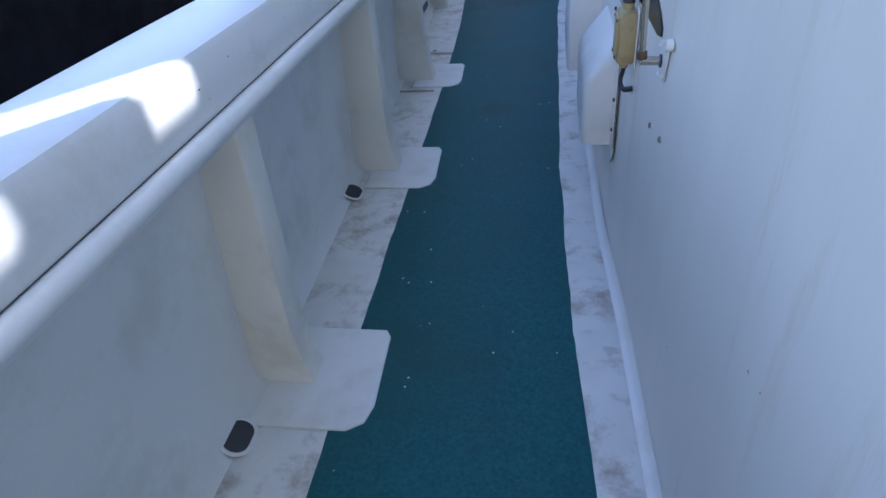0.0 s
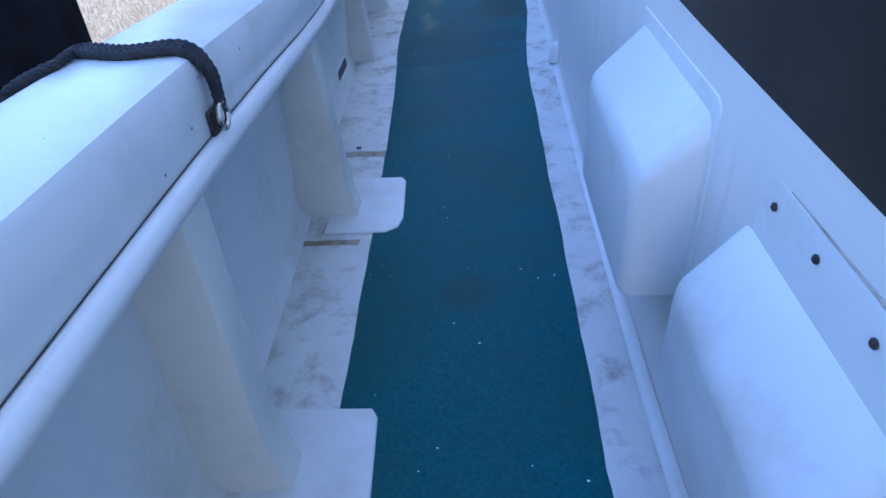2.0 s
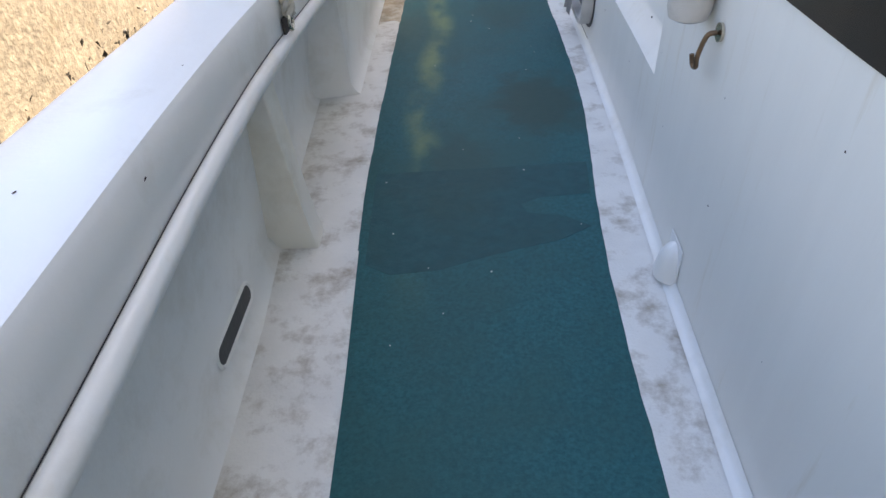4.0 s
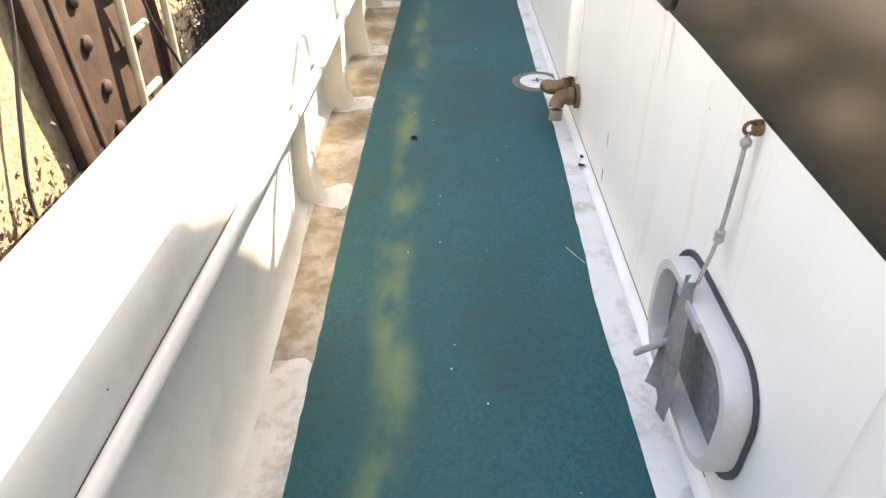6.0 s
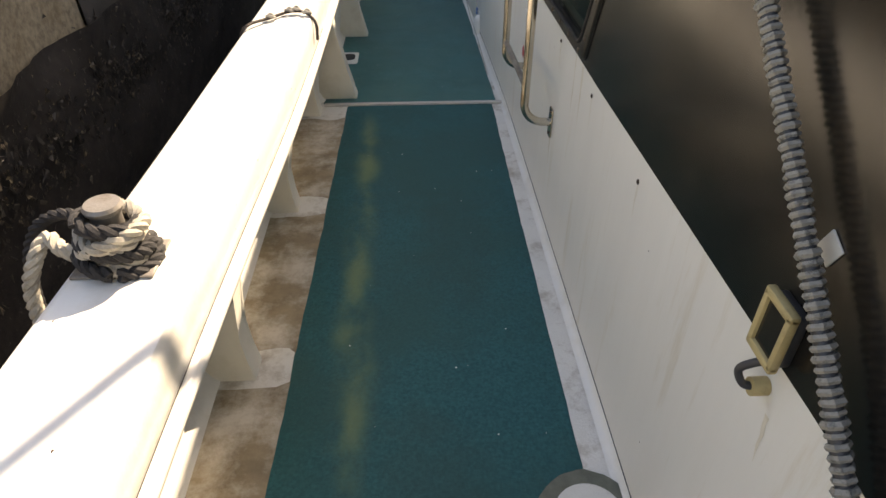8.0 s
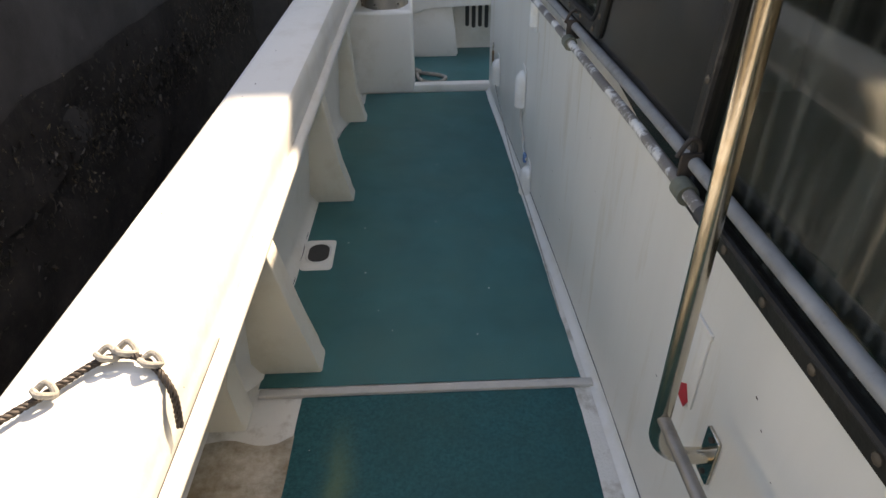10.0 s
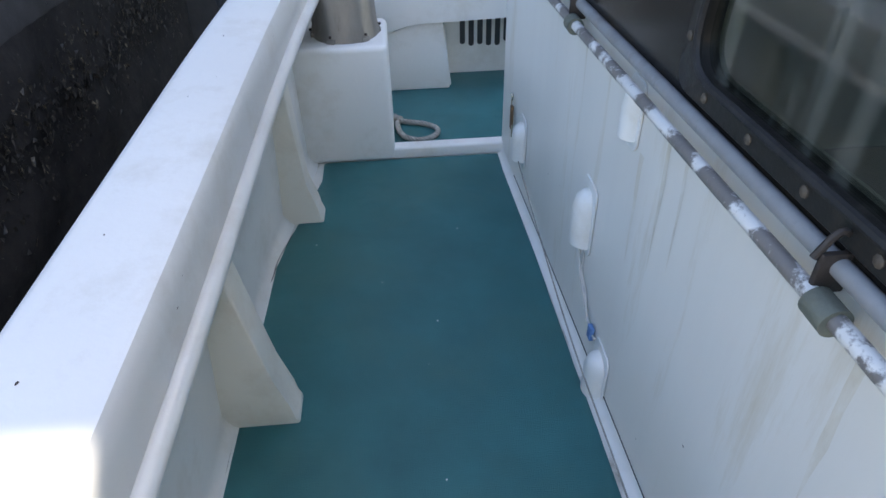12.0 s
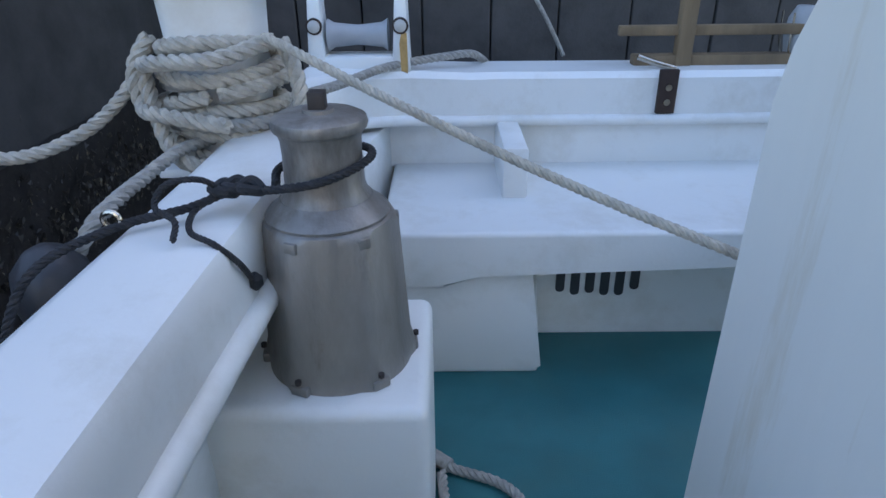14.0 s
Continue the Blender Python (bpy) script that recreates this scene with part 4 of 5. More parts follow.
lt = part("latch", prism([(-.016, -.02), (.0, .0), (.016, -.02), (.006, .022), (-.006, .022)], "x", -.022, -.006, .002, 1), M_STEEL, t, "small stainless latch")
lt.location = (xd, 7.665, .725)
part("keyhole", cyl((xd - .009, 7.66, .695), (xd - .003, 7.66, .695), .008, seg=10), M_IRON, t)
for y, z in ((7.86, .545), (7.16, .44), (7.36, .455), (7.55, .565)):
    tagged(link("wall_screw", lathe([(.004, 0), (.004, .002), (.002, .003)], seg=8, m=pose(wall_x(y) + (.054 if z > .5 else .05), y, z, 0, -90)), M_IRON), "small dark screw head in the doorway", "screw", "wall screws")

# hanging fender and hook
t = thing("fender", (wall_x(6.63) - .054, 6.63, .72), "off-white cylindrical fender hanging on the cabin side", "fender")
part("body", lathe([(.03, -.02), (.046, -.012), (.052, .01), (.053, .40), (.045, .45), (.02, .47)], seg=24), M_FENDER, t)
part("cord", tube([(0, 0, .46), (.02, .0, .75)], .006, 8), M_ROPEGREY, t)
t = thing("wall_hook", (wall_x(6.53), 6.53, .675), "rusty bent hook on an eye plate", "hook")
part("plate", cyl((-.008, 0, .03), (-.001, 0, .03), .022, seg=16), M_STEEL, t)
part("hook", tube(smooth_path([(-.01, 0, .03), (-.03, .005, .02), (-.04, .01, -.03), (-.035, .02, -.06), (-.035, .045, -.065), (-.04, .05, -.04)]), .006), M_BRASS, t)
t = thing("clam_vent", (wall_x(6.48) - .001, 6.48, .012), "small white clamshell drain cover low on the cabin side", "vent")
part("shell", lathe([(.05, 0), (.05, .03), (.044, .07), (.03, .10), (.01, .115)], seg=20), M_WHITE, t)
part("rim", box((-.004, -.056, -.008), (.0, .056, .125), .003), M_WHITE, t)

# oval ventilator with a rag hanging through it
t = thing("oval_ventilator", (WALL, 8.46, .265), "grey oval ventilator frame, dark inside, tied with a strap", "ventilator")
outer, inner = rounded(.50, .33, .12, 7), rounded(.435, .27, .095, 7)
bm = bmesh.new()
rings = [[bm.verts.new((dx, u, v)) for u, v in pts] for pts, dx in ((outer, -.001), (outer, -.05), ([(u * .98, v * .97) for u, v in outer], -.058), ([(u * 1.02, v * 1.03) for u, v in inner], -.058), (inner, -.05), (inner, -.004))]
for a, b in zip(rings, rings[1:]):
    for k in range(len(a)):
        bm.faces.new((a[k], a[(k + 1) % len(a)], b[(k + 1) % len(a)], b[k]))
part("ring", bm, M_FENDER, t)
part("mesh_back", prism(inner, "x", -.012, -.002), mat("dusty_mesh", (.17, .17, .17), .8, var=.3, scale=60, bump=.5, bscale=300), t, "dark grey mesh behind the opening")
part("seal", prism(rounded(.53, .36, .13, 7), "x", -.006, -.0005), M_DARKPL, t, "dark rubber seal round the frame")
part("strap_clip", box((-.064, -.05, .125), (-.04, .09, .155), .004), M_GREYPL, t)
part("clip_screw", cyl((-.05, -.14, .12), (-.044, -.14, .12), .007, seg=10), M_IRON, t)
t = thing("rag", (WALL - .062, 8.50, .30), "grey cloth strap hung from a cord in the ventilator", "rag")
bm = bmesh.new()
g = []
for i in range(13):
    row = []
    for j in range(5):
        u = i / 12
        w = .026 + .038 * u
        row.append(bm.verts.new((-.03 * u + .012 * math.sin(j * 1.9 + u * 3), -.04 * u + (j - 2) / 2 * w + .01 * math.sin(5 * u), .16 - .34 * u + .01 * (j % 2))))
    g.append(row)
for a, b in zip(g, g[1:]):
    for j in range(4):
        bm.faces.new((a[j], a[j + 1], b[j + 1], b[j]))
bmesh.ops.solidify(bm, geom=bm.faces[:], thickness=.006)
part("cloth", bm, M_CLOTH, t)
part("tail", tube(smooth_path([(-.01, .0, -.02), (-.045, .05, -.10), (-.05, .085, -.15)]), .009, 8), M_CLOTH, t)
t = thing("eye_bolt", (WALL, 8.51, .825), "rusty eye bolt with a cord tied down to the ventilator", "eye bolt")
part("eye", tube([(-.02 - .012 * math.cos(a), 0, .012 * math.sin(a)) for a in np.linspace(0, 6.28, 14)], .004, 8), M_BRASS, t)
part("base", cyl((-.012, 0, 0), (-.001, 0, 0), .016), M_BRASS, t)
part("cord", rope([(-.022, 0, -.01), (-.02, .0, -.12), (-.025, -.005, -.25), (-.045, -.01, -.37)], .005), M_ROPEGREY, t, "thin knotted cord")
for z in (-.03, -.24, -.255):
    part("knot", lathe([(.004, -.012), (.011, -.004), (.011, .005), (.004, .012)], (-.022, -.002, z), 10), M_ROPEGREY, t)

# bronze outlets
def outlet(y, z, down, label):
    t = thing("pipe_outlet", (WALL, y, z), label, "pipe elbow", "bronze outlets")
    arc = [(-.03, 0, 0)] + [(-.035 - .04 * math.sin(a), 0, -(.04 - .04 * math.cos(a)) if down else 0) for a in np.linspace(0, 1.57, 7)]
    if down:
        pts = [Vector((-.02, 0, 0))] + [Vector((-.05 - .04 * math.sin(a), -.02 * (1 - math.cos(a)), -.04 + .04 * math.cos(a))) for a in np.linspace(0, 1.5, 8)]
        end, nxt = Vector((-.09, -.022, -.045)), Vector((-.092, -.03, -.085))
    else:
        pts = [Vector((-.02, 0, 0))] + [Vector((-.05 - .045 * math.sin(a), .045 - .045 * math.cos(a), -.01 * a)) for a in np.linspace(0, 1.5, 8)]
        end, nxt = Vector((-.097, .045, -.016)), Vector((-.10, .085, -.03))
    part("elbow", tube(pts, .03, 16), M_BRASS, t)
    part("flange", cyl((-.016, 0, 0), (-.001, 0, 0), .048), M_BRASS, t)
    part("collar", cyl((-.045, 0, 0), (-.022, 0, 0), .036), M_BRASS, t)
    part("socket", cyl(tuple(end), tuple(nxt), .027), M_GALV, t, "grey metal hose socket")
    part("bore", cyl(tuple(nxt), tuple(nxt + (nxt - end).normalized() * .002), .019), M_DARKPL, t, "dark bore")
    t.scale = (1.15, 1.15, 1.15)
    return t


outlet(10.17, .165, True, "old bronze pipe elbow with an open grey socket")
outlet(10.32, .15, False, "old bronze pipe elbow joined to the deck fitting")
t = thing("deck_plate", (.835, 10.74, .004), "round white deck plate in a dark worn ring", "deck plate")
dc = part("disc", lathe([(.094, 0), (.094, .006), (.088, .009)], seg=36), M_DECK, t)
part("worn_ring", prism([(.137 * math.cos(a) * (1 + .07 * noise.noise((a * 2, 0, 3))), .137 * math.sin(a) * (1 + .06 * noise.noise((a * 3, 5, 0)))) for a in np.linspace(0, 6.2832, 48)[:-1]], "z", -.001, .0035), M_GREEN, t, "dark grey worn sealant ring")
part("slot", box((-.03, -.005, .009), (.03, .005, .0105)), M_DARKPL, dc)
part("cross_slot", box((-.005, -.03, .009), (.005, .03, .011)), M_DARKPL, dc)
t = thing("half_round_cover", (WALL, 10.31, .22), "white half-round pipe cover on the cabin side", "pipe cover")
part("shell", lathe([(.048, 0), (.048, .28), (.041, .33), (.022, .36)], seg=22), M_WALL, t)
part("flange", prism(rounded(.165, .40, .06, 5, 0, .18), "x", -.005, -.001, .001, 1), M_WALL, t)

# corrugated hose and lamp bracket on the band
t = thing("corrugated_hose", (WALL - .03, 10.42, .79), "grey taped corrugated hose hanging down the black band", "hose")
pts = smooth_path([(0, -.206, .02), (-.005, -.12, .105), (-.01, -.04, .187), (-.012, .15, .356), (-.012, .42, .6), (-.005, .62, .9), (0, .72, 1.15)], 90)
part("core", tube(pts, .0118, 12), M_DARKPL, t, "dark hose under the tape")
arc = [0.0]
for a, b in zip(pts, pts[1:]):
    arc.append(arc[-1] + (b - a).length)
wind = []
for v in frange(0, arc[-1], .0022):
    q = Vector([float(np.interp(v, arc, [p[k] for p in pts])) for k in range(3)])
    d = Vector((0, .6, .8))
    e1 = Vector((1, 0, 0))
    a = v / .0135 * 2 * math.pi
    wind.append(q + (e1 * math.cos(a) + d.cross(e1) * math.sin(a)) * .0118)
part("tape", tube(wind, lambda u: .0052 + .0030 * noise.noise((u * 90, 2, 5)), 6), M_HOSE, t, "grey tape wound round the hose")
part("sleeve", tube(pts[:30], .0150, 12), M_HOSE, t, "bare grey hose end")
t = thing("work_lamp", (WALL, 10.50, .91), "beige square lamp frame with a black cable", "lamp")
part("frame_left", box((-.05, -.045, -.055), (-.03, -.03, .065), .005), M_TAN, t)
part("frame_right", box((-.05, .03, -.055), (-.03, .045, .065), .005), M_TAN, t)
part("frame_top", box((-.05, -.045, .05), (-.03, .045, .068), .005), M_TAN, t)
part("frame_bottom", box((-.05, -.045, -.06), (-.03, .045, -.042), .005), M_TAN, t)
part("glass", box((-.042, -.03, -.042), (-.036, .03, .05)), M_BLACK, t, "dark lamp glass")
part("housing", box((-.036, -.04, -.05), (-.007, .04, .06), .006), M_DARKPL, t)
part("cable", tube(smooth_path([(-.03, -.01, -.06), (-.045, .005, -.08), (-.06, .015, -.105), (-.05, .005, -.13), (-.03, 0, -.135)]), .008), M_DARKPL, t)
part("gland", cyl((-.035, 0, -.135), (-.001, 0, -.135), .018), M_TAN, t)
t.scale = (.8, .85, .9)

t = thing("paper_tag", (WALL - .008, 10.49, 1.07), "small pale tag stuck on the black band", "tag")
part("sheet", box((-.002, -.018, -.02), (.0015, .018, .02), .0008, 1, pose(0, 0, 0, 25)), M_FENDER, t)

# stainless grab rail: two uprights with feet, joined by a low bar
t = thing("grab_rail", (WALL, 12.43, .46), "bent stainless steel grab rail bolted to the cabin side", "grab rail")
for yy, zz in ((-.28, 0.0), (.30, .01)):
    pts = [Vector((-.004, yy, zz)), Vector((-.035, yy, zz + .002))] + [Vector((-.035 - .08 * math.sin(a), yy, zz + .082 - .08 * math.cos(a))) for a in np.linspace(.15, 1.57, 9)] + [Vector((-.116, yy, zz + .5)), Vector((-.12, yy, zz + 1.3))]
    part("upright", tube(pts, .0165, 14), M_STEEL, t)
    ft = part("foot", prism(rounded(.05, .12, .006, 2, yy, zz), "x", -.008, -.001, .001, 1), M_STEEL, t)
    for dz in (-.045, .045):
        part("screw", cyl((-.012, yy, zz + dz), (-.007, yy, zz + dz), .006, seg=8), M_IRON, ft)
part("cross_bar", tube([(-.116, -.28, .15), (-.116, .30, .13)], .012, 12), M_GALV, t)
t = thing("notice_frame", (WALL, 12.87, .58), "small white notice holder with a red sticker", "notice")
part("panel", box((-.005, -.035, -.10), (-.0008, .035, .10), .001), M_WALL, t)
part("border", box((-.007, -.04, .09), (-.0008, .04, .104), .001), M_WALL, t)
part("sticker", prism([(-.022, -.01), (-.012, -.035), (.02, -.03), (.024, .0), (.0, .02)], "x", -.0075, -.0055), M_RED, t, "red sticker") .location = (0, 0, -.08)

# twin pipes with brackets under the last window
t = thing("pipe_pair", (.0, 14.45, .90), "peeling white pipe beside a grey pipe along the cabin side", "pipe rail")
def along(y0, y1, off, z):
    return [(wall_x(14.45 + y) - off, y, z) for y in frange(y0, y1, .2)]


part("painted_pipe", tube(along(-1.55, 1.13, .04, .002), .0125, 14), M_PEEL, t, "white paint peeling off dark metal")
part("grey_pipe", tube(along(-2.05, 1.12, .017, .04), .0135, 14), M_PIPE, t)
xe = wall_x(15.6) - .04
part("end_cap", cyl((xe, 1.12, 0), (xe - .001, 1.165, 0), .02), M_DARKPL, t)
part("end_cap", cyl((.91, -1.58, .002), (.91, -1.54, .002), .018), M_DARKPL, t)
for yy in (-1.45, -.46, .62, 1.0):
    xw = wall_x(14.45 + yy)
    part("clamp", cyl((xw - .04, yy - .022, -.001), (xw - .04, yy + .022, -.001), .021), M_GREEN, t)
    part("bracket", box((xw - .045, yy + .03, .0), (xw - .001, yy + .04, .06), .003), M_IRON, t)
    part("hook", tube(smooth_path([(xw - .005, yy + .04, .03), (xw - .01, yy + .04, .075), (xw - .03, yy + .04, .085), (xw - .05, yy + .04, .05)]), .005, 8), M_IRON, t)


def bullet(y, z, label, h=.14, r=.046):
    t = thing("cable_cover", (wall_x(y), y, z), label, "cable cover", "white bullet covers")
    part("shell", lathe([(r, 0), (r, h * .65), (r * .87, h * .85), (r * .52, h * .97), (r * .13, h)], seg=22), M_WHITE, t)
    part("flange", prism(rounded(2 * r + .024, h + .05, .025, 4, 0, h / 2), "x", -.005, -.0005, .001, 1), M_WHITE, t)
    return t


bullet(14.64, .0, "white bullet-shaped cover at the foot of the cabin side")
bullet(14.89, .345, "white bullet-shaped cover halfway up the cabin side", h=.17)
bullet(14.70, .77, "yellowed white cover under the pipes", h=.11, r=.032)
bullet(15.68, .18, "white bullet-shaped cover near the threshold", h=.15)
t = thing("wall_cable", (wall_x(14.78), 14.78, .17), "thin white cable between two covers", "cable")
part("run", tube(smooth_path([(-.006, .13, .17), (-.010, .12, .11), (-.008, .04, .03), (-.008, -.05, -.02), (-.006, -.09, -.02)]), .0035, 8), M_FENDER, t)
part("run", tube(smooth_path([(-.006, .10, .17), (-.012, .07, .09), (-.008, .03, .05), (-.012, -.02, .0), (-.006, -.09, -.025)]), .003, 8), M_FENDER, t)
part("tape", box((-.016, -.075, -.045), (-.002, -.045, .0), .004), mat("blue_tape", (.10, .22, .45), .5, var=.1, bump=.1), t, "blue tape round the cable end")
t = thing("turnbuckle", (wall_x(15.83), 15.86, .33), "small rusty turnbuckle with a thin wire down the wall", "turnbuckle")
part("hook", tube([(-.012, .008 * math.cos(a), .03 + .014 * math.sin(a)) for a in np.linspace(0, 6.28, 12)], .004, 8), M_STEEL, t)
part("body", box((-.02, -.03, -.10), (-.008, -.006, .0), .003, rot=None), M_BRASS, t)
part("screw", cyl((-.014, .0, .02), (-.014, -.04, -.13), .004, seg=8), M_STEEL, t)
part("wire", tube(smooth_path([(-.012, -.04, -.13), (-.018, -.24, -.147), (-.035, -1.08, -.182), (-.006, -1.6, -.255), (-.006, -2.2, -.262)]), .0025, 6), M_ROPEGREY, t)

# weeping fastenings and brown runs on the paint
def rust_run(y, z, w, length, lean=0.0):
    """Tapering run of rusty water down the cabin side."""
    n = 9
    left, right = [], []
    for k in range(n + 1):
        u = k / n
        half = w * (1 - u) ** .8 * (.7 + .5 * noise.noise((y * 7, u * 5, 1))) + .0006
        c = lean * u + .004 * noise.noise((y * 5, u * 3, 4))
        left.append((y + c - half, z - length * u))
        right.append((y + c + half, z - length * u))
    bm = bmesh.new()
    v = [[bm.verts.new((wall_x(yy) - .0009, yy, zz)) for yy, zz in side] for side in (left, right)]
    for k in range(n):
        bm.faces.new((v[0][k], v[1][k], v[1][k + 1], v[0][k + 1]))
    return tagged(link("rust_run", bm, M_RUN), "faint brown run of rusty water on the cabin side", "stain", "rust runs")


for y, z in ((11.173, .765), (11.661, .78), (12.136, .79), (10.03, .79)):
    tagged(link("wall_screw", lathe([(.007, 0), (.007, .002), (.003, .004)], seg=10, m=pose(wall_x(y) - .001, y, z, 0, -90)), M_RUST), "rusty screw head in the cabin side", "screw", "wall screws")
    rust_run(y, z - .004, .009, .10, -.006)

for y, z, w, length in ((9.08, .84, .018, .16), (9.16, .84, .012, .20), (10.02, .84, .016, .22), (11.80, .82, .016, .22), (11.9, .82, .010, .26), (14.63, .76, .016, .28), (14.52, .86, .012, .32), (14.44, .86, .010, .26), (13.95, .87, .018, .30), (13.82, .87, .012, .24), (15.06, .88, .012, .22), (12.15, .40, .014, .12), (12.73, .42, .012, .12), (10.47, .75, .008, .10), (8.50, .80, .014, .18)):
    rust_run(y, z, w, length, -.012)

# ---- things on the gunwale ----
def gz(y):
    return lin(RAIL_Z, y) + GUN_H


def lashing(name, y, material, label, r, strands, away=()):
    xi, xo, z = lin(RAIL_X, y), lin(OUT_X, y), gz(y)
    t = thing(name, (0, y, z), label, "rope")
    for k in range(strands):
        d = (k - (strands - 1) / 2) * r * 1.9
        part("strand", rope((list(away) and [(ax, ay + d, az) for ax, ay, az in away] or [(xo - .10, d + .04, -.25), (xo - .035, d + .03, -.02)]) + [(xo + .03, d, r * 1.1), ((xo + xi) / 2, d - .02, r * 1.1), (xi - .03, d - .01, r * 1.2), (xi + .012, d * .6 - .02, -.025), (xi + .02, d * .3 - .03, -.085)], r), material, t)
    part("shackle", tube([(xi + .022, -.035 + .018 * math.cos(a), -.10 + .022 * math.sin(a)) for a in np.linspace(0, 6.28, 14)], .0055, 8), M_STEEL, t)
    part("eye_plate", box((xi + .001, -.06, -.135), (xi + .009, -.01, -.085), .003), M_IRON, t)
    return t


lashing("mooring_lashing", 3.93, M_ROPEDARK, "black doubled rope laid over the white gunwale to a shackle", .0085, 3, ((-.34, -.24, -.40), (-.31, -.17, -.10), (-.265, -.12, -.012), (-.21, -.07, .010)))
t = lashing("mooring_lashing", 6.88, M_ROPE, "pale three-strand rope knotted over the gunwale to a shackle", .02, 1)
xo, xi = lin(OUT_X, 6.88), lin(RAIL_X, 6.88)
for k in range(2):
    a = [(xo + .06 + .085 * math.cos(u), .01 + .055 * math.sin(u) + .02 * k, .028 + .02 * k + .02 * math.sin(2 * u)) for u in np.linspace(.3 + k, 6.0 + k, 9)]
    part("knot", rope(a, .019), M_ROPE, t)
xo, xi = lin(OUT_X, 12.75), lin(RAIL_X, 12.75)
t = thing("wire_lashing", (0, 12.75, gz(12.75)), "thin dark wire and knotted cord across the gunwale", "lashing")
part("wire", rope([(xo - .03, -.16, -.1), (xo + .01, -.15, .008), (xo + .1, -.03, .012), ((xo + xi) / 2 + .03, .05, .014), (xi - .04, .04, .014), (xi + .008, .0, -.02), (xi + .012, -.02, -.09)], .007), M_IRON, t)
for q in ((xo + .1, -.03, .014), ((xo + xi) / 2 + .03, .05, .016), ((xo + xi) / 2 + .06, .06, .018), (xi - .03, .035, .012)):
    part("knot", tube(smooth_path([(q[0] - .02, q[1], q[2]), (q[0], q[1] + .014, q[2] + .012), (q[0] + .018, q[1] - .002, q[2]), (q[0], q[1] - .014, q[2] + .01), (q[0] - .02, q[1] + .004, q[2] + .004)]), .006, 8), M_ROPEGREY, t)

# bollard with wound rope
t = thing("bollard", (-.27, 11.02, gz(11.0)), "short steel bollard on a base plate on the gunwale", "bollard")
part("base", box((-.09, -.07, 0), (.09, .07, .008), .003), M_GALV, t)
part("post", lathe([(.032, .005), (.032, .132), (.040, .137), (.042, .146), (.037, .154)], seg=24), M_GALV, t)
t = thing("wound_rope", (-.27, 11.02, gz(11.0)), "dirty black and white rope wound round the bollard", "rope")
for k, (r, z, tilt, mt) in enumerate(((.062, .028, .01, M_ROPE), (.066, .052, -.02, M_ROPEDARK), (.068, .07, .03, M_ROPE), (.06, .09, -.02, M_ROPEGREY), (.058, .108, .015, M_ROPEDARK), (.078, .025, .02, M_ROPEDARK))):
    part("turn", rope([(r * math.cos(a), r * math.sin(a) * 1.0, z + tilt * math.sin(a + k)) for a in np.linspace(k, k + 6.1, 14)], .0175), mt, t)
part("tail", rope([(-.06, -.03, .03), (-.11, -.02, .05), (-.15, .01, .06), (-.17, -.03, .03), (-.2, -.05, -.06), (-.21, -.06, -.25)], .0175), M_ROPE, t)
part("tail", rope([(-.05, .04, .06), (-.12, .06, .09), (-.2, .05, .05), (-.24, .02, -.1), (-.25, .0, -.5)], .014), M_ROPEDARK, t)

# ---- end of the boat ----
t = thing("winch_pedestal", (.175, 16.23, 0), "white moulded pedestal under the capstan", "pedestal")
part("block", prism([(-.26, -.19), (.20, -.19), (.20, .20), (-.22, .20)], "z", 0, .53, .025, 4), M_WHITE, t)
t = thing("capstan", (.20, 16.22, .53), "worn grey alloy capstan with a ribbed tapered body", "capstan")
bm = bmesh.new()
seg = 48
rings = []
for r, z in ((.138, 0), (.138, .02), (.130, .05), (.117, .285), (.114, .298), (.106, .302)):
    rings.append([bm.verts.new((r * (1 + (.055 if z < .29 and k % 8 < 2 else 0)) * math.cos(2 * math.pi * k / seg), r * (1 + (.055 if z < .29 and k % 8 < 2 else 0)) * math.sin(2 * math.pi * k / seg), z)) for k in range(seg)])
for a, b in zip(rings, rings[1:]):
    for k in range(seg):
        bm.faces.new((a[k], a[(k + 1) % seg], b[(k + 1) % seg], b[k]))
bm.faces.new(rings[0][::-1])
bm.faces.new(rings[-1])
body = part("body", bm, M_GALV, t)
part("shoulder", lathe([(.108, .300), (.109, .306), (.102, .313), (.092, .319), (.080, .333)], seg=40), M_GALV, t)
part("drum", lathe([(.080, .331), (.073, .342), (.069, .356), (.067, .41), (.068, .436), (.073, .45)], seg=36), M_GALV, t)
part("head", lathe([(.070, .448), (.078, .452), (.081, .460), (.078, .470), (.066, .476), (.03, .478)], seg=36), M_GALV, t)
part("drive_square", box((-.014, -.014, .476), (.014, .014, .512), .002), M_IRON, t, "dark square drive on top")
part("collar", cyl((0, 0, .474), (0, 0, .484), .026), M_GALV, t)
for k in range(6):
    a = 2 * math.pi * (k * 8 + 1) / seg
    part("lug", box((-.010, -.018, 0), (.008, .018, .020), .004), M_GALV, body).matrix_local = Matrix.Translation((.142 * math.cos(a), .142 * math.sin(a), 0)) @ Matrix.Rotation(a, 4, "Z")
    part("top_lug", box((-.006, -.012, .272), (.010, .012, .292), .003), M_GALV, body).matrix_local = Matrix.Translation((.114 * math.cos(a), .114 * math.sin(a), 0)) @ Matrix.Rotation(a, 4, "Z")
    part("bolt", cyl((.147 * math.cos(a), .147 * math.sin(a), .026), (.147 * math.cos(a), .147 * math.sin(a), .034), .006, seg=6), M_IRON, body)
